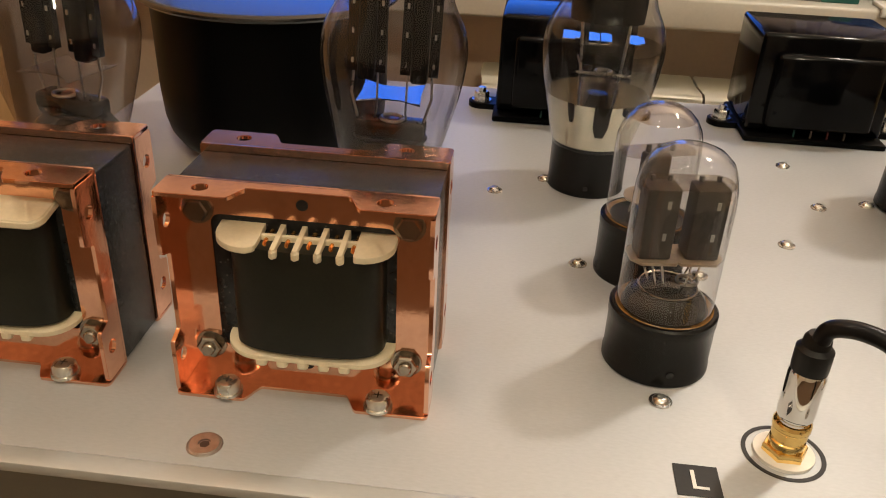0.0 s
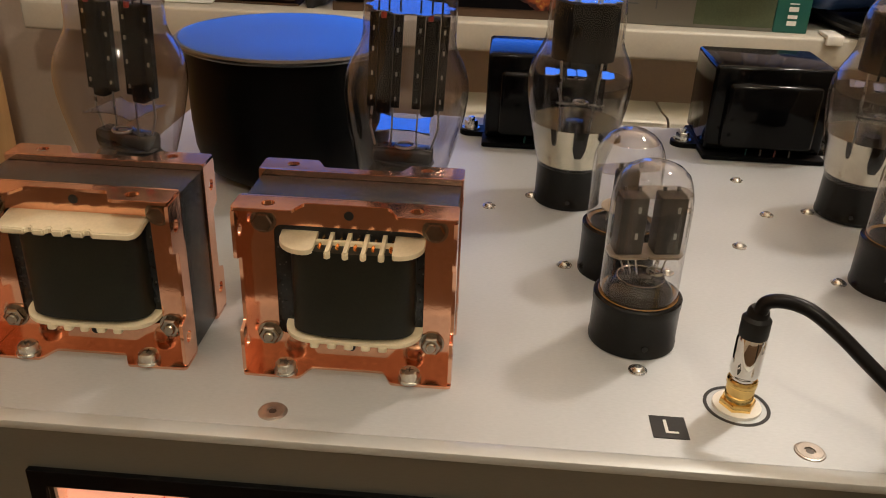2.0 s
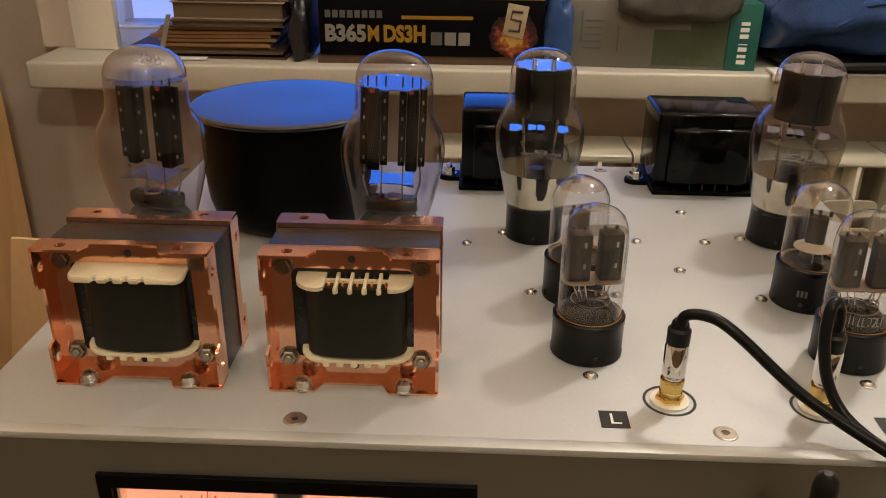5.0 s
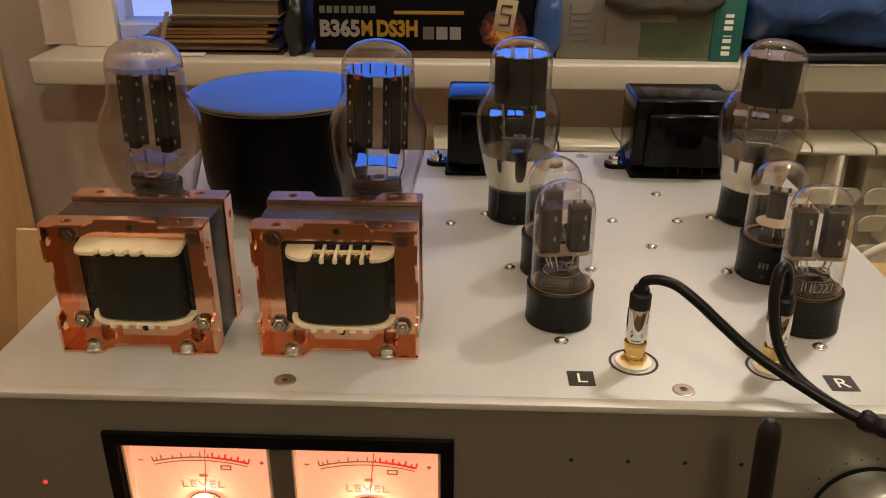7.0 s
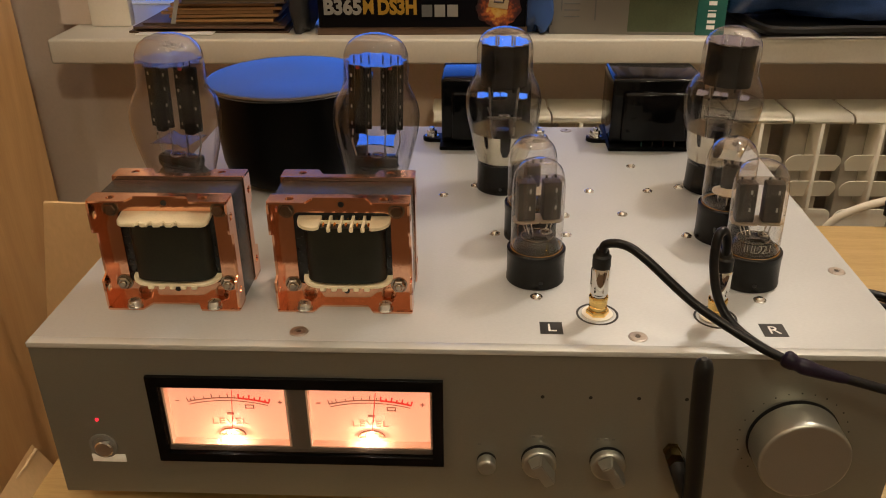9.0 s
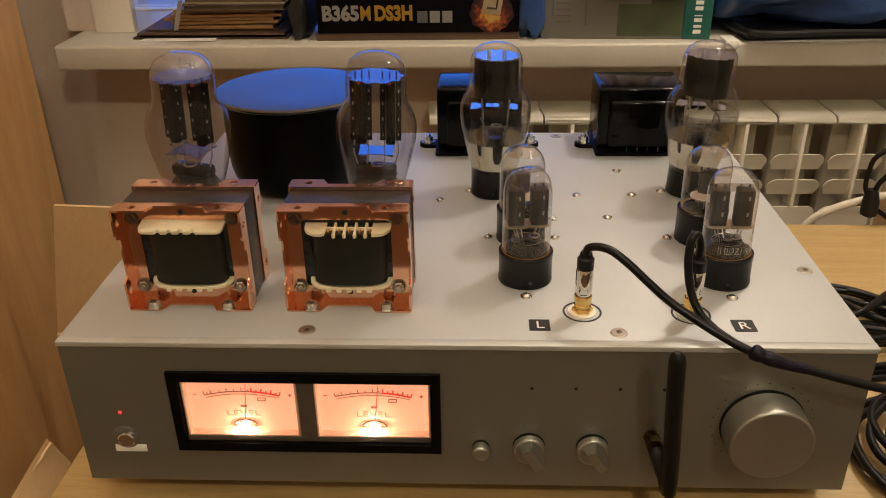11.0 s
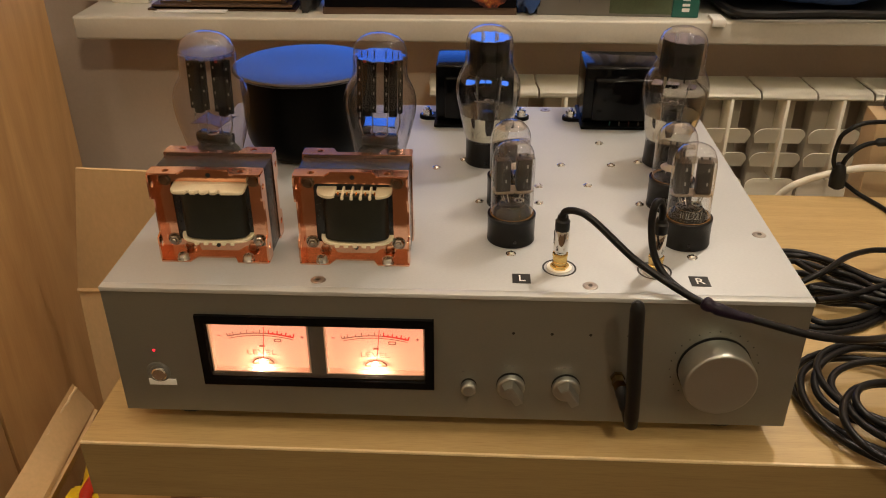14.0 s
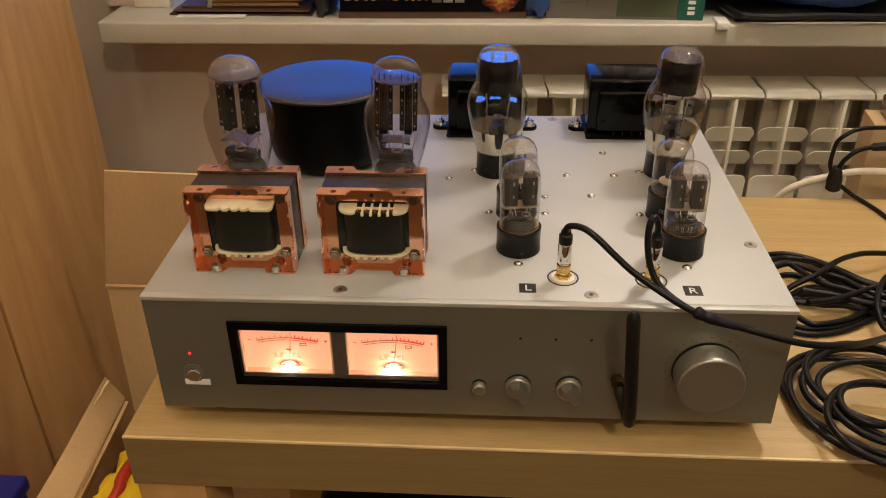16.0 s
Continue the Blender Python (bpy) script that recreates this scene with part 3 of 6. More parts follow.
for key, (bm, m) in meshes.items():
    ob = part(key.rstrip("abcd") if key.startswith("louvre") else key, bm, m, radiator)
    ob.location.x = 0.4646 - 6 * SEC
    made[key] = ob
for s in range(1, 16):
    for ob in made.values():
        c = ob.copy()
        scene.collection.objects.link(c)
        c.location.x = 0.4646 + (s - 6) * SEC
part("pipe", sweep([(-0.09, RF + 0.05, -0.60), (-0.09, RF + 0.05, FLOOR_Z)], 0.011), RAD, radiator)
part("pipe", sweep([(-0.12, RF + 0.05, -0.60), (0.9, RF + 0.05, -0.60)], 0.011), RAD, radiator)

# ---- oak bench ----
table = thing("table", "low oak laminate table with thick square top and legs", "table", turn=-0.2)
part("tabletop", box(-0.2503, 1.02, -0.0170, 0.3920, -0.0625, TABLE_Z, 0.0012), OAK, table)
# This thin sheet paints the tabletop's front face in shade
part("front_edge", box(-0.2501, 1.0198, -0.0176, -0.0171, -0.0622, TABLE_Z - 0.0019), OAK_SHADE, table, "thin darker oak sheet painting shade on the front face")
# Pale strip stands for the highlight along the worn front edge
part("edge_band", box(-0.2502, 1.0199, -0.0177, -0.0158, TABLE_Z - 0.0018, TABLE_Z + 0.0002, 0.0004), mat("edge_highlight_veneer", (0.74, 0.58, 0.34), 0.4, vary=0.15, scale=60), table, "worn front edge with its highlight painted pale")
for x in (-0.2500, 0.96):
    for y in (-0.0145, 0.339):
        part("leg", box(x, x + 0.053, y, y + 0.050, FLOOR_Z, -0.0627, 0.001), OAKZ, table)
part("lower_shelf", box(-0.20, 0.958, 0.0, 0.38, -0.53, -0.51, 0.001), OAK, table)
case = thing("equipment_case", "black plastic equipment case on the lower shelf", "case", (0.30, 0.2, -0.51), ROOM)
part("body", box(-0.43, 0.5, -0.13, 0.12, 0.0, 0.30, 0.012, 3), BLACKBITS, case)
part("lid", box(-0.435, 0.505, -0.134, 0.124, 0.30, 0.345, 0.012, 3), RUBBER, case)

# ---- left side: veneered cupboard, cardboard box and what is in it ----
cup = thing("cupboard", "tall oak veneered cupboard beside the window", "cupboard")
part("side_panel", box(-0.598, -0.575, 0.3510, 0.6890, FLOOR_Z, 1.45, 0.001), OAKZ, cup)
part("side_panel", box(-0.601, -0.576, -0.30, 0.3460, FLOOR_Z, 1.45, 0.001), OAKZ, cup)
part("back_board", box(-1.20, -0.600, 0.655, 0.685, FLOOR_Z, 1.45), OAKZ, cup)
part("top_board", box(-1.20, -0.602, -0.30, 0.652, 1.42, 1.449), OAKZ, cup)
part("door", box(-1.20, -0.603, -0.325, -0.302, FLOOR_Z + 0.03, 1.45, 0.001), OAKZ, cup)


def board(corners, thick, sag=0.0, n=10):
    """A sheet of board over four corners (low left, low right, top right, top left), slightly bowed."""
    a, b, c, d = [Vector(q) for q in corners]
    nrm = (b - a).cross(d - a).normalized() * thick
    out = bmesh.new()
    grid = {}
    for i in range(n + 1):
        for j in range(n + 1):
            u, v = i / n, j / n
            q = a * (1 - u) * (1 - v) + b * u * (1 - v) + c * u * v + d * (1 - u) * v
            q = q + nrm * (sag * math.sin(math.pi * v) + 0.5 * noise.noise(q * 9.0))
            grid[i, j, 0], grid[i, j, 1] = out.verts.new(q), out.verts.new(q + nrm)
    for i in range(n):
        for j in range(n):
            for k in (0, 1):
                out.faces.new((grid[i, j, k], grid[i + 1, j, k], grid[i + 1, j + 1, k], grid[i, j + 1, k]))
    for i in range(n):
        for p, q in (((i, 0), (i + 1, 0)), ((i, n), (i + 1, n)), ((0, i), (0, i + 1)), ((n, i), (n, i + 1))):
            out.faces.new((grid[p[0], p[1], 0], grid[q[0], q[1], 0], grid[q[0], q[1], 1], grid[p[0], p[1], 1]))
    return out


carton = thing("cardboard_box", "open brown cardboard box with torn flaps beside the table", "cardboard box")
part("back_flap", board([(-0.5254, 0.5090, -0.2276), (-0.2338, 0.5151, -0.2317), (-0.2501, 0.4989, -0.0518), (-0.4797, 0.4936, -0.0405)], 0.004, 0.6), CARD, carton, "upright flap with creases")
part("crease", sweep([(-0.5254, 0.5059, -0.2296), (-0.2338, 0.5122, -0.2357)], 0.0032, 6), CARD, carton)
part("back_wall", board([(-0.52, 0.478, FLOOR_Z), (-0.25, 0.478, FLOOR_Z), (-0.2340, 0.5165, -0.2378), (-0.5255, 0.5103, -0.2317)], 0.004, 0.6), CARD, carton)
part("side_wall", board([(-0.448, 0.02, FLOOR_Z), (-0.448, 0.475, FLOOR_Z), (-0.4834, 0.5098, -0.4273), (-0.4801, 0.0415, -0.4220)], 0.004, 0.4), CARD, carton)
part("front_wall", board([(-0.445, 0.015, FLOOR_Z), (-0.27, 0.015, FLOOR_Z), (-0.2758, 0.0388, -0.4040), (-0.4790, 0.0363, -0.4219)], 0.004, 0.4), CARD, carton)
part("floor_panel", box(-0.443, -0.27, 0.02, 0.47, FLOOR_Z + 0.001, FLOOR_Z + 0.008), CARD, carton)
FLAP = [(-0.4105, 0.0486, -0.2641), (-0.4151, 0.2870, -0.2465), (-0.4236, 0.2752, -0.2092), (-0.4665, 0.0517, -0.2824)]
part("side_flap", board(FLAP, 0.005, 0.3), CARD, carton, "bent side flap")
edge = [Vector(FLAP[3]).lerp(Vector(FLAP[2]), k / 40) + 0.0022 * noise.noise_vector(Vector((k * 0.7, 3, 1))) for k in range(41)]
part("torn_edge", sweep(edge, [0.0017 + 0.0009 * noise.noise((k * 0.9, 0, 5)) for k in range(41)], 7), CARD_EDGE, carton, "pale torn corrugated edge")
part("flap_hinge", board([(-0.4385, 0.0486, -0.3180), (-0.4421, 0.2949, -0.3000), (-0.4161, 0.2868, -0.2490), (-0.4125, 0.0490, -0.2670)], 0.004), CARD, carton)


def lump(name, label, category, place, size, material, seed, rough=0.35):
    """A crumpled solid with folds."""
    bm = bmesh.new()
    bmesh.ops.create_icosphere(bm, subdivisions=4, radius=1)
    for v in bm.verts:
        q = v.co.copy()
        f = 1 + rough * noise.noise(q * 1.6 + Vector((seed, 0, 0))) + 0.4 * rough * abs(noise.noise(q * 5 + Vector((0, seed, 0))))
        v.co = Vector((max(-1, min(1, 1.25 * q.x * f)) * size[0], max(-1, min(1, 1.25 * q.y * f)) * size[1], (max(-1, min(1, 1.25 * q.z * f)) + 1) * size[2]))
    ob = part(name, bm, material, smooth=60)
    ob.location = place
    return tagged(ob, label, category)


lump("yellow_bag", "bright yellow plastic bag standing in the cardboard box", "bag", (-0.354, 0.160, FLOOR_Z + 0.008), (0.057, 0.085, 0.252), YELLOW, 3)
lump("rolled_cloth", "olive rolled cloth leaning in the cardboard box", "cloth", (-0.426, 0.23, FLOOR_Z + 0.008), (0.013, 0.06, 0.205), mat("olive_cloth", (0.10, 0.085, 0.03), 0.7, vary=0.4, scale=40, bump=0.5), 9)
hose = part("red_hose", sweep(smooth_line([(-0.374, 0.235, FLOOR_Z + 0.017), (-0.372, 0.236, -0.42), (-0.373, 0.222, -0.262), (-0.3611, 0.1771, -0.236), (-0.3618, 0.1630, -0.234), (-0.3628, 0.1469, -0.235), (-0.3626, 0.1313, -0.240), (-0.384, 0.075, -0.270), (-0.386, 0.068, -0.42)]), 0.0062, 12), RED)
tagged(hose, "red rubber hose bent over in the cardboard box", "hose")
blue = thing("blue_crate", "dark blue plastic crate standing on the floor", "crate", (-0.5315, 0.119, FLOOR_Z), 0)
part("body", box(-0.038, 0.038, -0.06, 0.06, 0.0, 0.462, 0.006, 3), DARKBLUE, blue)
part("rim", box(-0.042, 0.042, -0.064, 0.064, 0.462, 0.482, 0.005, 3), DARKBLUE, blue)

# ---- on the sill ----
before_sill = set(bpy.data.objects)
SILLTOP = 0.0865


def book(name, x0, x1, y0, y1, z0, z1, cover, label, turn):
    t = thing(name, label, "book", ((x0 + x1) / 2, (y0 + y1) / 2, z0), turn + ROOM, group="stacked books on the sill")
    w, d, h = (x1 - x0) / 2, (y1 - y0) / 2, z1 - z0
    part("cover", box(-w, w, -d, d, h - 0.0016, h, 0.0006, bm=box(-w, w, -d, d, 0, 0.0016, 0.0006, bm=box(-w, w, d - 0.002, d, 0.0017, h - 0.0017))), cover, t)
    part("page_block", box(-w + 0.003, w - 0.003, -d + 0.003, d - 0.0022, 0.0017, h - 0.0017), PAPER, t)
    return t


def ragged(name, x0, x1, y0, y1, z0, z1, leaves, material, label, seed):
    """A pile of limp uneven leaves with frayed ends."""
    rnd = random.Random(seed)
    t = thing(name, label, "paper pile", ((x0 + x1) / 2, (y0 + y1) / 2, z0), ROOM, group="stacked papers and books on the sill")
    w, d, h = (x1 - x0) / 2, (y1 - y0) / 2, (z1 - z0) / leaves
    for k in range(leaves):
        l, r, f = -w + rnd.uniform(0, 0.026), w - rnd.uniform(0, 0.020), -d + rnd.uniform(0, 0.014)
        part("leaf", board([(l, f, h * k), (r, f + rnd.uniform(-0.004, 0.004), h * k + rnd.uniform(0, 0.35) * h), (r - 0.003, d, h * k), (l + 0.004, d, h * k)], h * 0.78, 0.0, 14), material, t)
    return t


ragged("paper_pile", -0.455, -0.232, 0.732, 0.90, SILLTOP + 0.0002, 0.0996, 4, BOOKS[0], "frayed brown paper folders at the foot of a stack", 4)
ragged("paper_pile", -0.412, -0.238, 0.736, 0.90, 0.0998, 0.1246, 5, BOOKS[1], "orange-brown old papers in the middle of a stack", 6)
book("book", -0.376, -0.236, 0.734, 0.90, 0.1248, 0.1330, BOOKS[2], "thin black book in a stack of papers", 1.5)
book("book", -0.372, -0.232, 0.738, 0.90, 0.1331, 0.1540, mat("cream_book_cover", (0.25, 0.20, 0.135), 0.6, vary=0.12, scale=40), "cream hardback book on a stack of papers", -1.0)
book("book", -0.366, -0.226, 0.742, 0.90, 0.1542, 0.2050, BOOKS[0], "thick brown hardback book on top of a stack", 2.0)
lump("black_pouch", "limp black cloth pouch between papers and a printed carton", "pouch", (-0.216, 0.775, SILLTOP + 0.0002), (0.0125, 0.05, 0.040), BLACKBITS, 15)
sheet_ob = part("paper_sheet", board([(-0.435, 0.722, 0.0869), (-0.330, 0.720, 0.0879), (-0.335, 0.79, 0.0889), (-0.43, 0.79, 0.0879)], 0.0008), WHITEINK)
tagged(sheet_ob, "loose white paper sheet poking out under the books", "paper")
strip = part("paper_strip", board([(-0.386, 0.7265, 0.1011), (-0.380, 0.7265, 0.1011), (-0.368, 0.7270, 0.1403), (-0.374, 0.7270, 0.1403)], 0.0008), CARTONWHITE)
tagged(strip, "white paper bookmark hanging from the book stack", "bookmark")

carton2 = thing("component_box", "black printed carton with white and yellow lettering", "carton", (-0.055, 0.724, SILLTOP), ROOM + 0.6)
part("body", box(-0.134, 0.134, 0.0, 0.20, 0.010, 0.084, 0.001), BOXBLACK, carton2)
part("print", box(-0.134, 0.134, -0.0008, 0.1, 0.0770, 0.0788), YELLOWINK, carton2, "thin yellow line")
UP = pose(0, 0, 0, 90, 0, 0)
for body, x0, span, ink, tag in (("B365", -0.1265, 0.0490, CARTONWHITE, "white bold letters"), ("M", -0.0755, 0.0135, YELLOWINK, "yellow bold letter"), ("DS3H", -0.0565, 0.0500, YELLOWINK, "yellow bold letters")):
    lettering("lettering", body, 0.0262, Matrix.Translation((x0, -0.0004, 0.0275)) @ UP, ink, carton2, tag, bold=0.0006 if len(body) == 1 else 0.0012, span=span)
for k in range(8):
    part("print", box(-0.126 + 0.0088 * k, -0.1195 + 0.0088 * k, -0.0007, 0.002, 0.0545, 0.0630), GREYINK, carton2, "dull grey bar")
part("print", box(-0.035, 0.05, -0.0007, 0.002, 0.0535, 0.0575), YELLOWINK, carton2, "small yellow bar")
for k, m in enumerate((GREYINK, CARTONWHITE, CARTONWHITE)):
    part("print", box(0.000 + 0.0165 * k, 0.0135 + 0.0165 * k, -0.0007, 0.002, 0.0235, 0.0385), m, carton2, "small square symbol")
flame = bmesh.new()
rim = [flame.verts.new((0.098 + 0.029 * math.cos(a) * (1 + 0.22 * noise.noise((3 * math.cos(a), 3 * math.sin(a), 7))), -0.0007, 0.036 + 0.026 * math.sin(a) * (1 + 0.25 * noise.noise((4 * math.cos(a), 4 * math.sin(a), 2))))) for a in np.linspace(0, 2 * math.pi, 49)[:-1]]
flame.faces.new(rim)
part("print", flame, FIRE, carton2, "orange flame picture")
CARDTURN = Matrix.Translation((0.1005, 0, 0.053)) @ pose(0, 0, 0, 0, 9, 0)
card = box(-0.0125, 0.0125, -0.0014, -0.0004, -0.019, 0.019, 0.0004)
card.transform(CARDTURN)
part("print", card, mat("cream_print", (0.40, 0.32, 0.20), 0.5, vary=0.15, scale=120), carton2, "cream tilted card emblem")
glyph = sweep([(0.0065, -0.0012, 0.0115), (-0.0060, -0.0012, 0.0105), (-0.0062, -0.0012, 0.0015), (0.0060, -0.0012, 0.0010), (0.0058, -0.0012, -0.0110), (-0.0065, -0.0012, -0.0115)], 0.0017, 6)
glyph.transform(CARDTURN)
part("print", glyph, mat("dark_brown_print", (0.035, 0.018, 0.012), 0.5), carton2, "dark angular sign")
part("tray", box(-0.137, 0.136, 0.002, 0.20, 0.0, 0.0098), BOOKS[0], carton2, "brown card underneath")
lump("blue_bag", "blue plastic bag squeezed between two cartons", "bag", (0.097, 0.77, SILLTOP), (0.017, 0.05, 0.045), BLUEBAG, 5)

carton3 = thing("router_box", "grey and green printed carton with a teal end", "carton", (0.2215, 0.726, SILLTOP), ROOM - 3.0)
part("body", box(-0.112, 0.0735, 0.0, 0.16, 0.0, 0.078, 0.001), BOXGREY, carton3)
part("picture", merge(box(-0.012, 0.073, -0.0006, 0.002, 0.004, 0.046), box(0.03, 0.073, -0.0006, 0.002, 0.0461, 0.074)), BOXGREEN, carton3, "dull green landscape picture")
part("end_panel", box(0.0737, 0.110, -0.0004, 0.16, 0.0, 0.078, 0.001), TEAL, carton3, "teal end")
for k, h in enumerate((0.006, 0.0045, 0.006, 0.0015, 0.006, 0.006, 0.005)):
    part("print", box(0.0870, 0.0970, -0.0012, 0.001, 0.008 + 0.0075 * k, 0.008 + 0.0075 * k + h * 0.8), WHITEINK, carton3, "white bar")
for x, z0, z1 in ((-0.098, 0.03, 0.066), (-0.055, 0.018, 0.05)):
    part("print", box(x, x + 0.0018, -0.0006, 0.002, z0, z1), GREYINK, carton3, "thin dark bar")
for k in range(5):
    part("print", box(-0.094, -0.074, -0.0006, 0.002, 0.022 + 0.008 * k, 0.0235 + 0.008 * k), GREYINK, carton3, "thin dark bar")
lump("cloth_pouch", "grey cloth pouch lying on the printed carton", "pouch", (0.235, 0.750, SILLTOP + 0.0560), (0.070, 0.046, 0.034), GREYFABRIC, 8)
tagged(part("edge_clip", box(0.331, 0.349, 0.7200, 0.7250, 0.0800, 0.0905, 0.0015, 2, bm=box(0.331, 0.349, 0.7210, 0.752, 0.0867, 0.0910, 0.0015, 2)), WHITE_PL), "small white plastic clip gripping the sill edge", "clip")
packet = lump("blue_packet", "dark blue shiny plastic packet on a black tray", "packet", (0.475, 0.80, SILLTOP + 0.016), (0.135, 0.075, 0.055), BLUEBAG, 2, 0.5)
part("seam", sweep(smooth_line([(-0.118, -0.050, 0.066), (-0.06, -0.066, 0.058), (0.0, -0.071, 0.064), (0.06, -0.070, 0.056), (0.122, -0.060, 0.066)], 8), [0.0035 + 0.0015 * math.sin(k * 1.1) for k in range(33)], 7), BLUEBAG, packet, "crimped film seam")
for x0, x1, z in ((-0.07, -0.03, 0.040), (0.0, 0.035, 0.046), (0.055, 0.09, 0.036)):
    part("fold", sweep(smooth_line([(x0, -0.067, z - 0.012), ((x0 + x1) / 2, -0.0735, z), (x1, -0.070, z + 0.014)], 6), [0.001 + 0.0022 * math.sin(math.pi * k / 12) for k in range(13)], 7), BLUEBAG, packet, "creased film fold")
tray = thing("black_tray", "black plastic tray with a turned-down rim on the sill", "tray", (0.49, 0.785, SILLTOP), ROOM + 2)
part("base", box(-0.120, 0.28, -0.07, 0.13, 0.001, 0.008, 0.003), RUBBER, tray)
part("rim", sweep(smooth_line([(-0.123, 0.12, 0.012), (-0.120, -0.06, 0.012), (-0.085, -0.082, 0.010), (0.0, -0.086, 0.012), (0.12, -0.086, 0.010), (0.28, -0.084, 0.014)]), 0.0060, 8), RUBBER, tray)
lump("dark_bag", "dark navy plastic bag behind the packet", "bag", (0.70, 0.82, SILLTOP + 0.0083), (0.10, 0.07, 0.06), DARKBLUE, 12)
# the row stands close to the front edge of the sill
ROW = Matrix.Translation((-0.0152, 0.024, 0.0002))
for ob in [o for o in bpy.data.objects if o not in before_sill and o.parent is None and "clip" not in o.name]:
    ob.matrix_basis = ROW @ ob.matrix_basis


# ---- amplifier chassis ----
amp = thing("tube_amplifier", "silver aluminium tube amplifier chassis with glowing level meters", "amplifier")
part("panel_edge", box(-0.22, 0.22, -0.0015, 0.0048, 0.0970, PLATE + 0.0002, 0.0005, 2), mat("bright_cut_aluminium", (0.52, 0.53, 0.515), 0.44, 0.35, vary=0.05, scale=20, fine=1300, bump=0.12, stretch=(0.3, 1, 1)), amp, "bright upper edge of the front panel")
part("top_plate", box(-0.22, 0.22, 0.0049, 0.338, 0.0970, PLATE, 0.0004, 2), ALU_TOP, amp, "satin silver top plate")
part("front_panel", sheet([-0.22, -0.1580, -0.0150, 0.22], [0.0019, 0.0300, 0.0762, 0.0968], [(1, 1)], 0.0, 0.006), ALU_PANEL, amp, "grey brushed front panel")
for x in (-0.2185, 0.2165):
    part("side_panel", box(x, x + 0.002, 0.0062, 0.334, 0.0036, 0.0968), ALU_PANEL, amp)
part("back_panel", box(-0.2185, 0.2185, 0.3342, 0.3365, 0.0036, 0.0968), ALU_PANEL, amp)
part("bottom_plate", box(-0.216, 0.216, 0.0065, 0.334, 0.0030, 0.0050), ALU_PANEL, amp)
for x in (-0.185, 0.185):
    for y in (0.035, 0.285):
        part("foot", rod(x, y, TABLE_Z, 0.0029, 0.019, 28, 0.002, round_low=0.002), RUBBER, amp, "black rubber foot")


def socket_screw(x, y, r, name="countersunk_screw"):
    """A flat screw with a hexagon socket in a countersunk dimple."""
    bm = lathe([(r * 1.18, 0.0), (r * 1.12, 0.00035), (r, 0.00045), (r * 0.97, 0.0006), (r * 0.42, 0.0006), (r * 0.40, 0.0001), (0, 0.0001)], 24, (x, y, PLATE))
    s = part(name, bm, SCREWHEAD, amp)
    part("socket", lathe([(0, 0.00025), (r * 0.34, 0.00025)], 6, (x, y, PLATE)), DARKSTEEL, s)


for x, y in ((-0.0845, 0.0127), (0.0862, 0.0124), (0.2103, 0.0843), (0.0784, 0.3288)):
    socket_screw(x, y, 0.0041)


def dome_screw(x, y):
    r = 0.0026
    s = part("dome_screw", lathe([(r * 1.35, 0), (r * 1.3, 0.0004), (r, 0.0005), (r * 0.9, 0.0012), (r * 0.55, 0.0018), (r * 0.4, 0.0019), (0, 0.0016)], 20, (x, y, PLATE)), STEEL, amp)
    return s


for x, y in ((-0.0185, 0.1898), (0.0829, 0.1986), (0.1003, 0.1601), (0.1236, 0.1998), (0.1196, 0.2470), (0.0379, 0.0509), (0.1572, 0.0505),
             (0.0163, 0.1294), (0.1353, 0.1289), (0.0624, 0.1573), (0.0608, 0.1285), (0.0035, 0.2070), (0.1463, 0.2067)):
    dome_screw(x, y)

# Channel letters beside the input jacks
for x0, y0, w, letter in ((0.0379, 0.0137, 0.0115, "L"), (0.1493, 0.0145, 0.0120, "R")):
    lab = part("channel_label", box(x0, x0 + w, y0, y0 + w * 0.98, PLATE + 0.0001, PLATE + 0.0003), INK, amp, "black square print")
    lettering("letter", letter, 0.0098, Matrix.Translation((x0 + w * (0.30 if letter == "L" else 0.24), y0 + 0.0024, PLATE + 0.00045)), WHITEINK, lab, "white letter", wide=1.05, depth=0.00008)

# Input jacks
JACKS = ((0.0686, 0.0338), (0.1292, 0.0323))
for x, y in JACKS:
    part("printed_ring", lathe([(0.0098, 0.0001), (0.0098, 0.00025), (0.0110, 0.00025), (0.0110, 0.0001)], 48, (x, y, PLATE)), INK, amp, "black printed circle")
    jack = part("jack", lathe([(0.0060, 0.001), (0.0060, 0.0028), (0.0056, 0.0034), (0.0044, 0.0034), (0.0044, 0.0090), (0, 0.0090)], 6, (x, y, PLATE)), GOLD, amp, "gold plated jack nut")
    part("washer", lathe([(0.0080, 0.0), (0.0080, 0.0010), (0.0, 0.0010)], 32, (x, y, PLATE)), WHITE_PL, jack)
    part("collar", lathe([(0.0047, 0.0034), (0.0047, 0.0055), (0.0043, 0.0058), (0.0043, 0.0066), (0.0047, 0.0069), (0.0047, 0.0098), (0, 0.0098)], 28, (x, y, PLATE)), GOLD, jack)

# ---- level meters in one black bezel ----
bezel = part("bezel", sheet([-0.1628, -0.1574, -0.0164, -0.0108], [0.0262, 0.0318, 0.0745, 0.0808], [(1, 1)], -0.0022, 0.0145), BLACK_GLOSS, amp, "glossy black meter bezel")
part("divider", box(-0.0912, -0.0813, 0.0004, 0.0144, 0.0319, 0.0744, 0.0006), LIPGREY, bezel)
part("lower_lip", box(-0.1573, -0.0165, 0.0002, 0.0144, 0.0319, 0.0352, 0.0006), LIPGREY, bezel)
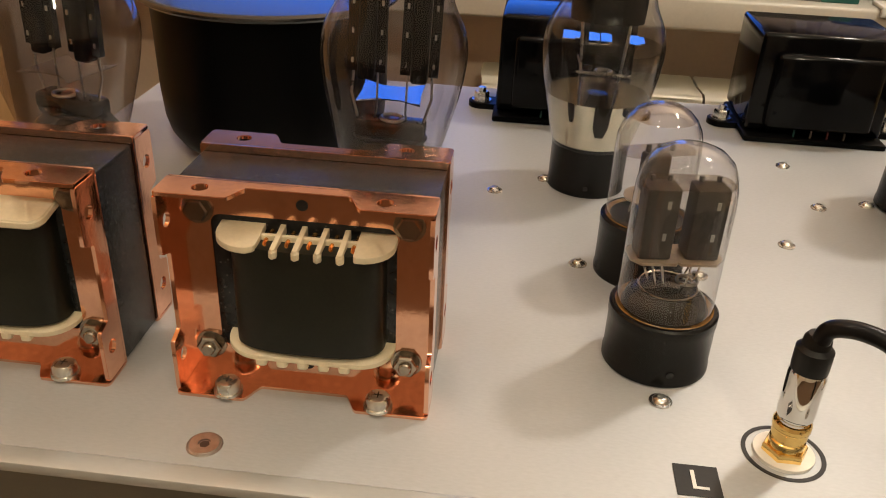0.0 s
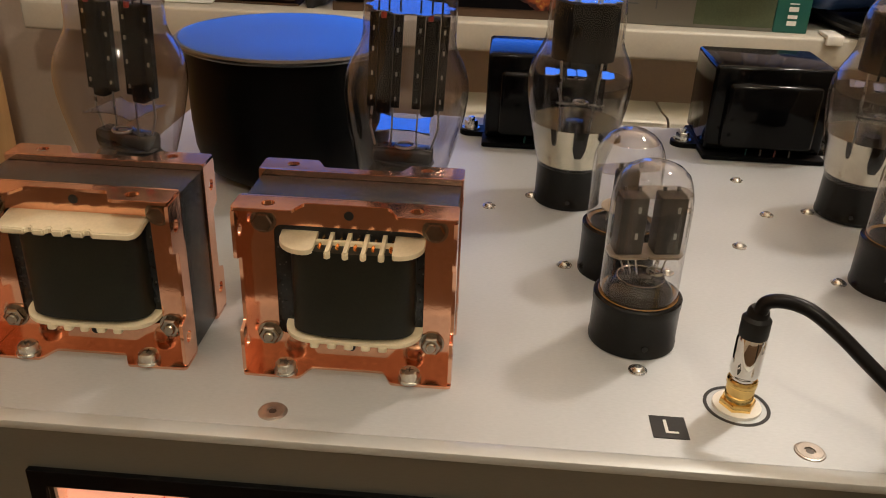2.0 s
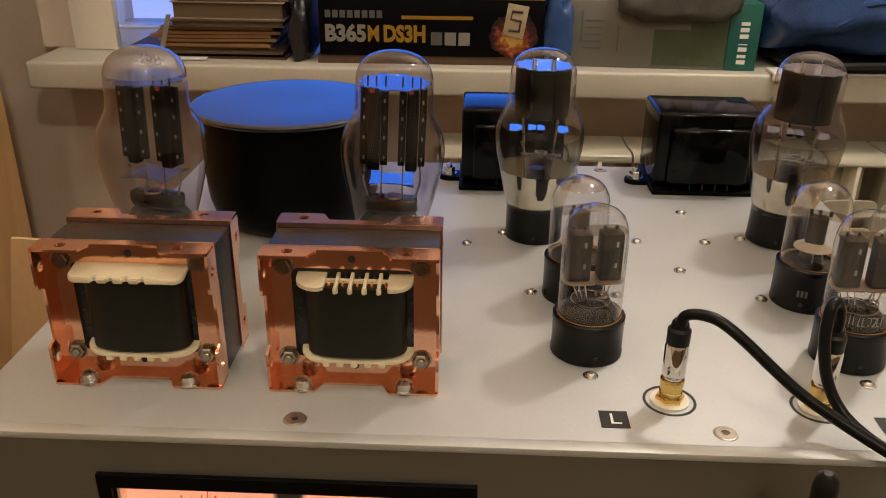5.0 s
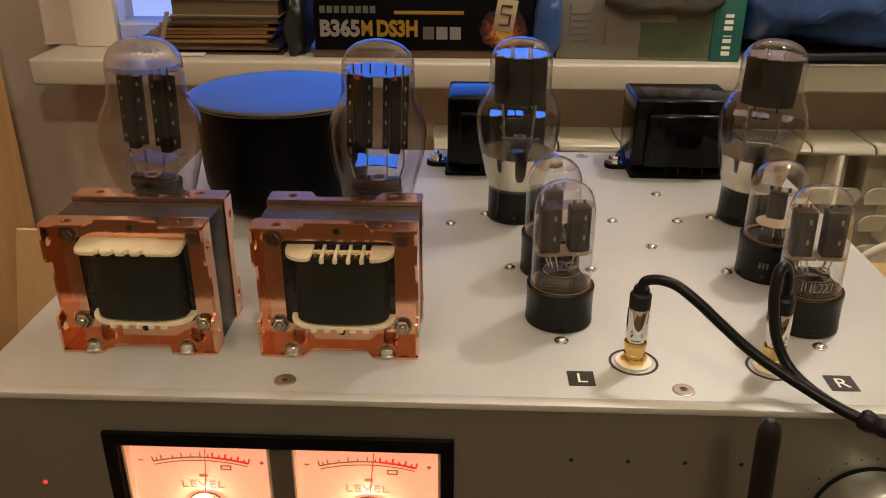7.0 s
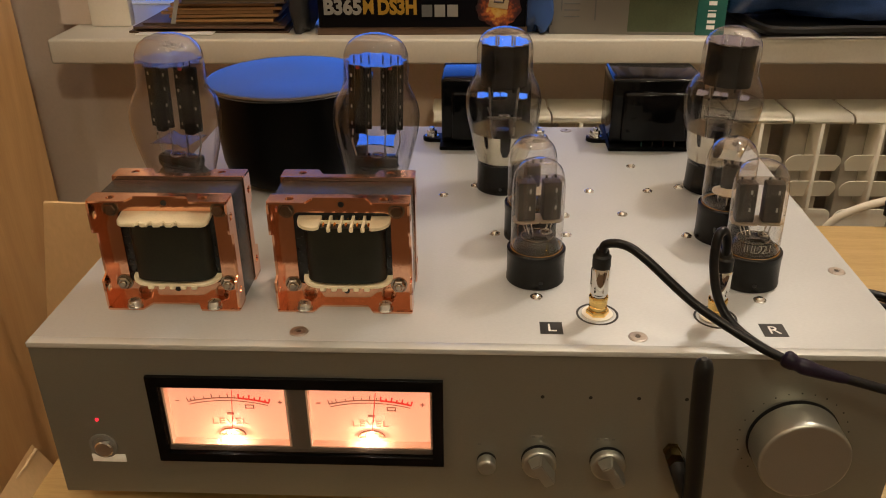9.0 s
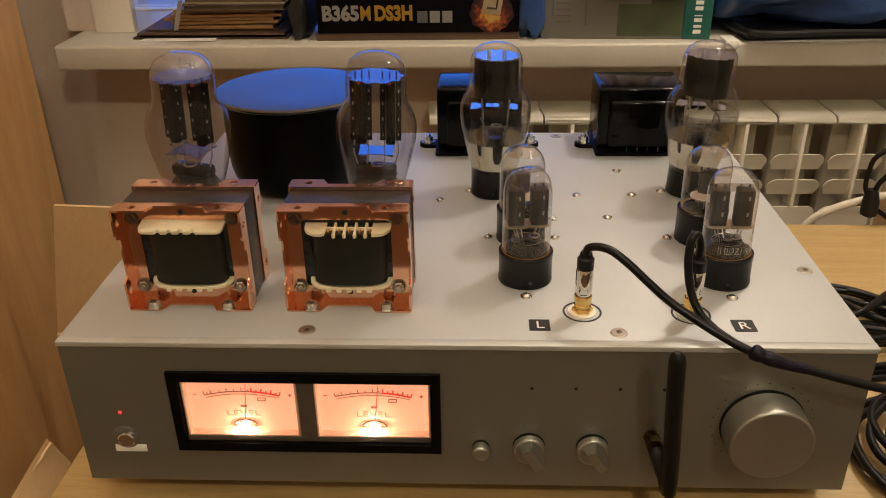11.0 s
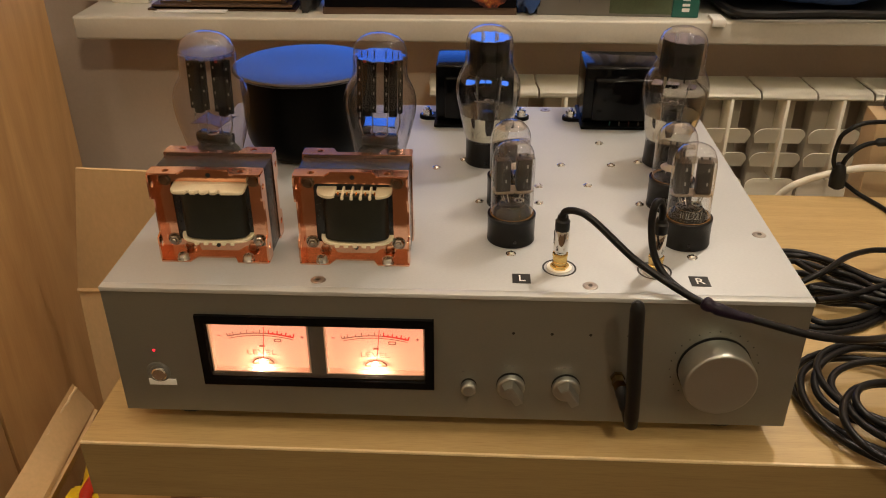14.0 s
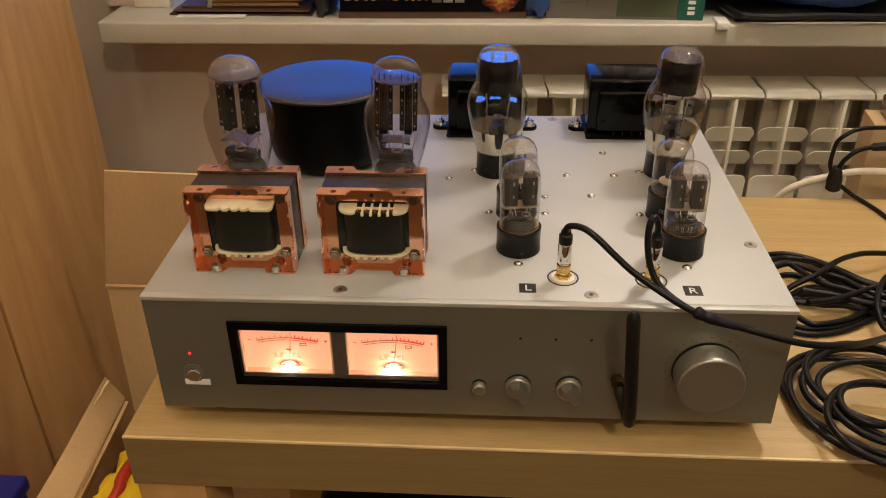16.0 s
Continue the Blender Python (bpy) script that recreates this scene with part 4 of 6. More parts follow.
part("backing", box(-0.1573, -0.0165, 0.0146, 0.0160, 0.0319, 0.0744), INK, bezel)
part("pane", box(-0.1572, -0.0166, -0.0012, -0.0006, 0.0320, 0.0743), PANE, bezel)
for cx in (-0.1239, -0.0492):
    w, z0, z1, y = 0.0325, 0.0354, 0.0734, 0.0054
    meter = part("level_meter", sheet([cx - w, cx - w + 0.0011, cx + w - 0.0011, cx + w], [z0, z0 + 0.0007, z1 - 0.0008, z1], [(1, 1)], 0.0006, 0.0142), METERBOX, amp, "backlit level meter")
    part("dial", box(cx - w + 0.0011, cx + w - 0.0011, 0.0056, 0.0062, z0 + 0.0006, z1 - 0.0006), DIAL, meter, "peach glowing dial")

    def on_dial(r, a):
        return (cx + r * math.sin(radians(a)), y, 0.0631 - 0.08 + r * math.cos(radians(a)))

    part("scale", sweep([on_dial(0.0800, a) for a in np.linspace(-15.5, 4, 20)], 0.00030, 5), DIAL_BROWN, meter, "thin brown scale arc")
    part("scale", sweep([on_dial(0.0800, a) for a in np.linspace(4, 15.5, 20)], 0.00055, 5), DIAL_RED, meter, "red scale arc")
    part("scale", sweep([on_dial(0.0782, a) for a in np.linspace(-15.5, 15.5, 24)], 0.00022, 5), DIAL_BROWN, meter, "thin brown scale arc")
    for k, a in enumerate((-15.5, -14.2, -12.6, -9, -6, -3, 0, 2.5, 4, 6, 8, 10, 12, 14, 15.5)):
        part("tick", sweep([on_dial(0.0800, a), on_dial(0.0826 if k % 2 == 0 else 0.0816, a)], 0.00028 if a < 4 else 0.00045, 5), DIAL_BROWN if a < 4 else DIAL_RED, meter)
    part("needle", sweep([(cx + 0.0006, 0.0040, z0 + 0.009), (cx + 0.0032, 0.0040, z0 + 0.0335)], 0.00024, 6), DIAL_RED, meter, "thin red needle")
    lettering("lettering", "LEVEL", 0.0056, Matrix.Translation((cx - 0.0098, y, 0.0459)) @ UP, mat("faded_brown_ink", (0.62, 0.32, 0.19), 0.5), meter, "faded brown letters", depth=0.0001, bold=-0.00008, span=0.0190)
    part("mark", box(cx - 0.0016, cx + 0.0020, y, y + 0.0002, 0.0521, 0.0535), DIAL_BROWN, meter)
    part("mark", sheet([cx + 0.0085, cx + 0.0091, cx + 0.0128, cx + 0.0134], [0.0563, 0.0568, 0.0583, 0.0588], [(1, 1)], y, y + 0.0002), DIAL_BROWN, meter)
    part("mark", box(cx + 0.0262, cx + 0.0284, y, y + 0.0002, 0.0604, 0.0610, bm=box(cx + 0.0270, cx + 0.0276, y, y + 0.0002, 0.0596, 0.0618)), DIAL_BROWN, meter, "plus sign")
    part("mark", box(cx - 0.0282, cx - 0.0261, y, y + 0.0002, 0.0604, 0.0610), DIAL_BROWN, meter, "minus sign")
    pts = [(cx + 0.0068 * math.cos(a), 0.0050, 0.0391 + 0.0042 * math.sin(a)) for a in np.linspace(0, math.pi, 20)]
    part("pivot_cover", sweep(pts, 0.00055, 6, bm=sweep([(cx - 0.0068, 0.0050, 0.0391), (cx + 0.0068, 0.0050, 0.0391)], 0.0005, 6, bm=box(cx - 0.0032, cx - 0.0008, 0.0048, 0.0052, 0.0393, 0.0419, bm=box(cx + 0.0009, cx + 0.0040, 0.0048, 0.0052, 0.0395, 0.0415)))), BROWNINK, meter, "half-round pivot cover")
    part("bulb", lathe([(0, -0.0011), (0.0008, -0.0008), (0.0011, 0), (0.0008, 0.0008), (0, 0.0011)], 14, (cx - 0.0005, 0.0030, 0.0374)), FILAMENT, meter, "tiny lit pilot bulb")

# ---- front panel controls ----
part("led", lathe([(0.0013, -0.001), (0.0013, 0.0003), (0.0008, 0.0007), (0, 0.0008)], 16, (-0.1936, 0, 0.0514), m=LIE @ Matrix.Diagonal((0.7, 0.7, 1, 1))), LED, amp, "lit red indicator")
switch = part("power_switch", lathe([(0.0078, 0), (0.0078, 0.0005), (0.0072, 0.0008), (0.0056, 0.0008), (0.0052, 0.0004), (0, 0.0004)], 32, (-0.1934, 0, 0.0340), m=LIE), mat("grey_switch_ring", (0.20, 0.195, 0.18), 0.45, 0.5), amp, "grey rimmed push switch")
part("button", lathe([(0.0050, 0.0004), (0.0050, 0.0026), (0.0043, 0.0032), (0.0020, 0.0029), (0, 0.0028)], 28, (-0.1924, 0, 0.0335), m=LIE), CHROME, switch)
part("sticker", box(-0.2010, -0.1826, -0.0004, 0.0, 0.0233, 0.0283, 0.0001), mat("worn_white_sticker", (0.92, 0.91, 0.88), 0.3, vary=0.06, scale=300), amp, "worn white sticker")


def knob(x, z, r, depth, flat, name, label):
    """A turned knob over a dark recess, with a chamfered rim; the selectors have a slanted finger cut."""
    ring = part(name, lathe([(r * 0.6, 0.0002), (r * 0.90, 0.0010), (r, 0.0018), (r, depth - 0.0012), (r - 0.0003, depth - 0.0005), (r - 0.0012, depth), (r - 0.002, depth - 0.0001), (0, depth - 0.0001)], 56, (x, 0, z), m=LIE), ALU_KNOB, amp, label)
    part("gap", lathe([(r * 1.03, 0), (r * 1.03, 0.00012), (r * 0.5, 0.00012)], 56, (x, 0, z), m=LIE), INK, ring)
    if flat:
        bm = bmesh.new()
        prof = [(-r * 0.36, depth), (r * 0.62, depth), (r * 0.50, depth + 0.0088), (-r * 0.10, depth + 0.0088)]
        low = [bm.verts.new((px, -py + 0.0001, -r * 0.84)) for px, py in prof]
        high = [bm.verts.new((px, -py + 0.0001, r * 0.82)) for px, py in prof]
        bm.faces.new(low)
        bm.faces.new(high)
        for k in range(4):
            bm.faces.new((low[k], low[(k + 1) % 4], high[(k + 1) % 4], high[k]))
        bmesh.ops.bevel(bm, geom=bm.edges[:], offset=0.0006, segments=2, affect="EDGES")
        bm.transform(Matrix.Translation((x, 0, z)) @ pose(0, 0, 0, 0, -32, 0))
        part("grip", bm, ALU_KNOB, ring)
    return ring


knob(0.0117, 0.0302, 0.0048, 0.0075, False, "button", "small turned silver button")
knob(0.0390, 0.0314, 0.0089, 0.0062, True, "selector_knob", "silver selector knob with a finger bar")
knob(0.0747, 0.0312, 0.0089, 0.0062, True, "selector_knob", "silver selector knob with a finger bar")
volume = knob(0.1671, 0.0489, 0.0226, 0.0188, False, "volume_knob", "large turned silver volume knob")
for k in range(21):
    a = radians(-135 + 13.5 * k)
    part("scale_dot", lathe([(0.00038 if k % 2 else 0.00048, 0), (0.00038 if k % 2 else 0.00048, 0.0001), (0, 0.0001)], 8, (0.1671 + 0.0275 * math.sin(a), 0, 0.0489 + 0.0275 * math.cos(a)), m=LIE), INK, amp)
for x in (0.0393, 0.0634, 0.0875, 0.1112):
    part("panel_hole", lathe([(0.0010, 0), (0.0010, 0.0001), (0, 0.0001)], 12, (x, 0, 0.0715), m=LIE), INK, amp, "tiny dark hole")
for x, z in ((0.0079, 0.0405), (0.0357, 0.0460), (0.0396, 0.0460), (0.0692, 0.0452), (0.0731, 0.0452), (0.0770, 0.0452)):
    part("print", box(x - 0.0009, x + 0.0009, -0.0001, 0.0, z - 0.0006, z + 0.0006), FAINTINK, amp)

# Rubber aerial on its gold connector
aerial = part("aerial", sweep([(0.1157, -0.0182, 0.0131), (0.1157, -0.0184, 0.0151), (0.1152, -0.0193, 0.0247), (0.1131, -0.0222, 0.0490), (0.1095, -0.0266, 0.0875), (0.1076, -0.0292, 0.1103), (0.1072, -0.0297, 0.1144), (0.1070, -0.0299, 0.1164)], [0.0026, 0.0042, 0.0046, 0.0046, 0.0045, 0.0044, 0.0036, 0.0014], 20), RUBBER, amp, "black rubber aerial")
part("connector", lathe([(0.0048, 0), (0.0048, 0.0018), (0.0038, 0.0022), (0.0038, 0.0045), (0.0045, 0.0048), (0.0045, 0.0085), (0, 0.0085)], 6, (0.1075, 0, 0.0392), m=LIE), mat("dull_gold", (0.11, 0.075, 0.03), 0.3, 1.0), aerial, "gold threaded connector")
part("knuckle", sweep(smooth_line([(0.1090, -0.0037, 0.0358), (0.1099, -0.0094, 0.0333), (0.1119, -0.0138, 0.0272), (0.1145, -0.0171, 0.0176)], 6), [0.0046] * 8 + [0.0044] * 6 + [0.0038] * 5, 14), RUBBER, aerial)


# ---- copper-framed output transformers ----
def transformer(x, comb, label):
    t = thing("output_transformer", label, "transformer", (x, 0.0318, PLATE), 0, "output transformers on the top plate")
    W, Hh, th, off = 0.0358, 0.0630, 0.0012, 0.0014

    def frame_shell(mirror):
        """One pressed end frame: a face with a rounded window, and four flanges with tabs."""
        stand = Matrix(((1, 0, 0, 0), (0, 0, 1, 0.0100), (0, 1, 0, 0), (0, 0, 0, 1)))
        bm = pressed(rounded(-W, W, 0.0, Hh, 0.0008, 3), [rounded(-0.0250, 0.0250, 0.0116, 0.0532, 0.0028)], th, stand)
        pressed(tabbed(-W, W, -0.0150, 0.0152, 0.0, 0.0066, 0.0104), [circle(-0.0248, 0.0050, 0.0021), circle(0.0226, 0.0050, 0.0021)], th, Matrix.Translation((0, 0, Hh - th)), bm)
        pressed(tabbed(-W, W, -0.0148, 0.0135, -0.0006, 0.0058, 0.0104), [circle(-0.0215, 0.0040, 0.0020), circle(0.0215, 0.0040, 0.0020)], th, None, bm)
        for sx in (-W, W - th):
            turn = Matrix(((0, 0, 1, sx), (0, 1, 0, 0), (1, 0, 0, 0), (0, 0, 0, 1)))
            pressed(tabbed(th, Hh - th, 0.0185, 0.0440, 0.0, 0.0048, 0.0104, 0.0012), [circle(0.0108, 0.0048, 0.0021), circle(0.0530, 0.0048, 0.0021)], th, turn, bm)
        if mirror:
            bm.transform(Matrix.Translation((0, 0.0450, 0)) @ Matrix.Diagonal((1, -1, 1, 1)))
        return bm

    for mirror in (False, True):
        part("end_frame", frame_shell(mirror), COPPER, t, "pressed copper-plated end frame")
    part("core", box(-W + 0.0008, W - 0.0008, 0.0114, 0.0336, 0.0006, Hh - 0.0022, 0.0004), CORE, t, "black lacquered lamination stack")

    def winding(front):
        bm = bmesh.new()
        n, rows = 24, []
        for zz in (0.0168, 0.0485):
            row = []
            for k in range(n + 1):
                a = math.pi * k / n
                px = -math.cos(a)
                px, py = 0.0208 * math.copysign(abs(px) ** 0.72, px), 0.0112 * math.sin(a) ** 0.55
                row.append(bm.verts.new((px + off, 0.0122 - py, zz)))
            rows.append(row)
        for k in range(n):
            bm.faces.new((rows[0][k], rows[0][k + 1], rows[1][k + 1], rows[1][k]))
        bm.faces.new(rows[0])
        bm.faces.new(rows[1])
        if not front:
            bm.transform(Matrix.Translation((0, 0.0450, 0)) @ Matrix.Diagonal((1, -1, 1, 1)))
        return bm

    for front in (True, False):
        part("winding", winding(front), TAPE, t, "black taped winding")

    def lobe(x0, x1, y0, y1, z0, z1, rl, rr):
        """A plate whose front corners are rounded by rl on one side and rr on the other."""
        bm = bmesh.new()
        line = [(x0, y1)] + [(x0 + rl - rl * math.cos(a), y0 + rl * 0.85 - rl * 0.85 * math.sin(a)) for a in np.linspace(0, math.pi / 2, 9 if rl > 0.001 else 2)]
        line += [(x1 - rr + rr * math.sin(a), y0 + rr * 0.85 - rr * 0.85 * math.cos(a)) for a in np.linspace(0, math.pi / 2, 9 if rr > 0.001 else 2)] + [(x1, y1)]
        low, high = [[bm.verts.new((px, py, zz)) for px, py in line] for zz in (z0, z1)]
        bm.faces.new(low)
        bm.faces.new(high)
        for k in range(len(line)):
            j = (k + 1) % len(line)
            bm.faces.new((low[k], low[j], high[j], high[k]))
        return bm

    def sloped(bm, fall):
        """Lets a flange sag or rise towards its free front edge."""
        for v in bm.verts:
            v.co.z -= fall * max(0.0, 0.0122 - v.co.y)
        return bm

    if comb:
        bm = lobe(-0.0238, -0.0118, 0.0000, 0.0122, 0.0494, 0.0511, 0.0088, 0.0030)
        merge(bm, lobe(0.0138, 0.0238, 0.0000, 0.0122, 0.0494, 0.0511, 0.0012, 0.0086))
        for k in range(4):
            cx = -0.0070 + 0.0058 * k
            merge(bm, lobe(cx - 0.0007, cx + 0.0007, -0.0002, 0.0122, 0.0488, 0.0512, 0.0007, 0.0007))
            merge(bm, lobe(cx - 0.0010, cx + 0.0010, -0.0004, 0.0014, 0.0487, 0.0505, 0.0008, 0.0008))
        box(-0.0130, 0.0150, 0.0066, 0.0076, 0.0490, 0.0508, bm=bm)
        bm.transform(Matrix.Translation((off, 0, 0)))
        fl = part("bobbin_flange", sloped(bm, 0.14), CREAM, t, "cream nylon comb")
        bm = None
        for k in range(5):
            cx = off - 0.0099 + 0.0058 * k
            bm = sweep(smooth_line([(cx, 0.011, 0.0492), (cx - 0.0004, 0.005, 0.0486), (cx + 0.0010, 0.0020, 0.0468)], 5), 0.0006, 6, bm)
        part("wire", bm, WIRE_CU, fl, "enamelled copper wire")
    else:
        line = [(0.0236, 0.0122), (-0.0236, 0.0122), (-0.0236, 0.0030), (-0.0228, 0.0010), (-0.0208, -0.0003)]
        for x0 in (-0.0122, -0.0056, 0.0008, 0.0073):
            line += [(x0 - 0.0014, -0.0005), (x0 - 0.0010, 0.0006), (x0, 0.0013), (x0 + 0.0010, 0.0006), (x0 + 0.0014, -0.0005)]
        line += [(0.0208, -0.0003), (0.0228, 0.0010), (0.0236, 0.0030)]
        bm = pressed(line, [], 0.0024, Matrix.Translation((0, 0, 0.0512)), soft=0.0004)
        bm.transform(Matrix.Translation((off - 0.0006, 0, 0)))
        part("bobbin_flange", sloped(bm, 0.20), CREAM, t, "cream nylon flange with notches")
    bm = lobe(-0.0236, 0.0236, 0.0014, 0.0122, 0.0154, 0.0168, 0.0100, 0.0100)
    for k in range(5):
        merge(bm, lobe(-0.0125 + 0.0058 * k - 0.0015, -0.0125 + 0.0058 * k + 0.0015, 0.0011, 0.0032, 0.0138, 0.0156, 0.0006, 0.0006))
    bm.transform(Matrix.Translation((off, 0, 0)))
    part("bobbin_flange", sloped(bm, 0.16), CREAM, t, "cream nylon flange")
    for sx in (-1, 1):
        x0 = 0.0282 * sx
        for z0, mm in ((0.0545, BROWNSTEEL), (0.0115, BOLT)):
            bolt = part("bolt", lathe([(0.0037, 0), (0.0037, 0.0024), (0.0032, 0.0029), (0, 0.0029)], 6, (x0, 0.0100, z0), m=LIE @ (Matrix.Identity(4) if mm is BOLT else Matrix.Diagonal((0.92, 0.92, 0.8, 1)))), mm, t, "hexagon bolt")
            part("washer", lathe([(0.0044, 0), (0.0044, 0.0005), (0, 0.0005)] if mm is BOLT else [(0.0043, 0), (0.0043, 0.0005), (0, 0.0005)], 24, (x0, 0.0100, z0), m=LIE), BOLT, bolt)
            if mm is BOLT:
                part("stud", lathe([(0.0019, 0.002), (0.0019, 0.0036), (0.0015, 0.0040), (0, 0.0040)], 14, (x0, 0.0100, z0), m=LIE), BOLT, bolt)
        screw = part("foot_screw", lathe([(0.0041, 0.0), (0.0041, 0.0008), (0.0035, 0.0009), (0.0035, 0.0030), (0.0029, 0.0038), (0.0012, 0.0041), (0, 0.0041)], 22, (0.0215 * sx, 0.0022, th)), STEEL, t, "cross-head screw")
        for a in (0, 90):
            part("slot", box(0.0215 * sx - (0.0013 if a else 0.0002), 0.0215 * sx + (0.0013 if a else 0.0002), 0.0022 - (0.0002 if a else 0.0013), 0.0022 + (0.0002 if a else 0.0013), th + 0.0040, th + 0.0042), DARKSTEEL, screw)
    for z0 in (0.0578, 0.0075):
        part("hole", lathe([(0.0016, 0), (0.0016, 0.00015), (0, 0.00015)], 14, (0, 0.0100, z0), m=LIE), INK, t)
    return t


transformer(-0.1552, False, "copper-framed output transformer with a notched cream bobbin")
transformer(-0.0638, True, "copper-framed output transformer with a comb-like cream bobbin")


# ---- black end-bell transformers at the rear ----
def choke(x):
    t = thing("mains_transformer", "glossy black transformer with pressed end covers", "transformer", (x, 0.283, PLATE), 0, "black transformers at the rear of the plate")
    w, h, d = 0.0348, 0.0550, 0.056
    bm = box(-w, w, 0.004, d, 0.0035, h, 0.0022, 3)
    part("shell", bm, BLACK_GLOSS, t)
    part("front_cover", box(-w + 0.0080, w - 0.0080, -0.0030, 0.006, 0.0070, h - 0.0088, 0.0028, 3), BLACK_GLOSS, t, "raised black front cover")
    part("base_flange", box(-w - 0.0015, w + 0.0015, -0.0042, d - 0.002, 0.0, 0.0032, 0.0012), CAN_SIDE, t)
    for sx in (-1, 1):
        cx, y = sx * (w + 0.0088), 0.0225
        bm = rod(cx, y, 0.0, 0.0032, 0.0072, 28, 0.0005)
        box(min(cx, sx * w), max(cx, sx * w), y - 0.0071, y + 0.0071, 0.0, 0.0031, bm=bm)
        part("ear", bm, CAN_SIDE, t, "rounded black mounting ear")
        nut = part("nut", lathe([(0.0042, 0.0038), (0.0042, 0.0076), (0.0038, 0.0082), (0, 0.0082)], 6, (cx, y, 0)), STEEL, t, "hexagon nut")
        part("washer", lathe([(0.0055, 0.0032), (0.0055, 0.0038), (0, 0.0038)], 24, (cx, y, 0)), STEEL, nut)
        part("stud", rod(cx, y, 0.008, 0.0105, 0.0022, 14), STEEL, nut)
    for k, m in enumerate((mat("green_sleeve", (0.01, 0.07, 0.06), 0.5), DARKSTEEL, mat("dark_red_sleeve", (0.10, 0.015, 0.015), 0.5), DARKSTEEL)):
        px = -0.0105 + 0.0085 * k
        term = part("terminal", rod(px, -0.0006, 0.0001, 0.0026, 0.0011, 12), SCREWHEAD, t)
        part("sleeve", sweep([(px, -0.0006, 0.0026), (px + 0.0004, 0.0005, 0.0068)], 0.0006, 8), m, term)
    return t


choke(0.0108)
choke(0.1430)

# ---- round mains transformer can ----
can = thing("toroid_can", "large round black transformer can with a satin lid", "transformer", (-0.1283, 0.2318, PLATE))
part("body", lathe([(0.0380, 0.0012), (0.0425, 0.0020), (0.0470, 0.0050), (0.0503, 0.0100), (0.0522, 0.0170), (0.0532, 0.0300), (0.0536, 0.0600), (0.0540, 0.0690), (0.0560, 0.0700), (0, 0.0705)], 72), CAN_SIDE, can)
part("lid", lathe([(0.0550, 0.0694), (0.0579, 0.0698), (0.0588, 0.0708), (0.0587, 0.0718), (0.0576, 0.0725), (0.0555, 0.0727), (0.022, 0.0719), (0, 0.0717)], 96), BLACK_SATIN, can, "satin black dished lid")
part("gasket", lathe([(0.0392, 0.0), (0.0392, 0.0014), (0.0, 0.0014)], 72), mat("grey_gasket", (0.35, 0.33, 0.3), 0.6), can)


# ---- tubes ----
ST = [(0.0150, 0.0150), (0.0164, 0.0180), (0.0173, 0.0215), (0.0194, 0.0290), (0.0216, 0.0380), (0.0236, 0.0470), (0.0249, 0.0545), (0.0255, 0.0605), (0.0255, 0.0640), (0.0251, 0.0675), (0.0240, 0.0715), (0.0224, 0.0752),
      (0.0207, 0.0783), (0.0195, 0.0810), (0.0188, 0.0838), (0.0186, 0.0865), (0.0186, 0.0915), (0.0186, 0.0965), (0.0183, 0.0998), (0.0173, 0.1032), (0.0154, 0.1065), (0.0122, 0.1092), (0.0080, 0.1109), (0.0040, 0.1117), (0, 0.1119)]
T9 = [(0.0138, 0.0130), (0.0141, 0.0160), (0.0143, 0.0210), (0.0143, 0.0420), (0.0143, 0.0550), (0.0140, 0.0590), (0.0132, 0.0628), (0.0117, 0.0662), (0.0090, 0.0687), (0.0055, 0.0702), (0.0025, 0.0707), (0, 0.0708)]


def mica(r, z, thick=0.0005, teeth=10):
    """A round mica spacer with small teeth at its rim."""
    prof = bmesh.new()
    low, high = [], []
    for k in range(teeth * 4):
        a = 2 * math.pi * k / (teeth * 4)
        rr = r * (1.0 if k % 4 < 2 else 0.88)
        low.append(prof.verts.new((rr * math.cos(a), rr * math.sin(a), z)))
        high.append(prof.verts.new((rr * math.cos(a), rr * math.sin(a), z + thick)))
    prof.faces.new(low)
    prof.faces.new(high)
    for k in range(len(low)):
        j = (k + 1) % len(low)
        prof.faces.new((low[k], low[j], high[j], high[k]))
    return prof


def mica_plate(w, d, z, thick=0.0005):
    """A long mica spacer with cut corners and a notch in each long side."""
    line = [(-w, -d * 0.5), (-w * 0.8, -d), (-0.0008, -d), (0, -d * 0.8), (0.0008, -d), (w * 0.8, -d), (w, -d * 0.5), (w, d * 0.5), (w * 0.8, d), (-w * 0.8, d), (-w, d * 0.5)]
    out = bmesh.new()
    low, high = [[out.verts.new((px, py, zz)) for px, py in line] for zz in (z, z + thick)]
    out.faces.new(low)
    out.faces.new(high)
    for k in range(len(line)):
        j = (k + 1) % len(line)
        out.faces.new((low[k], low[j], high[j], high[k]))
    return out


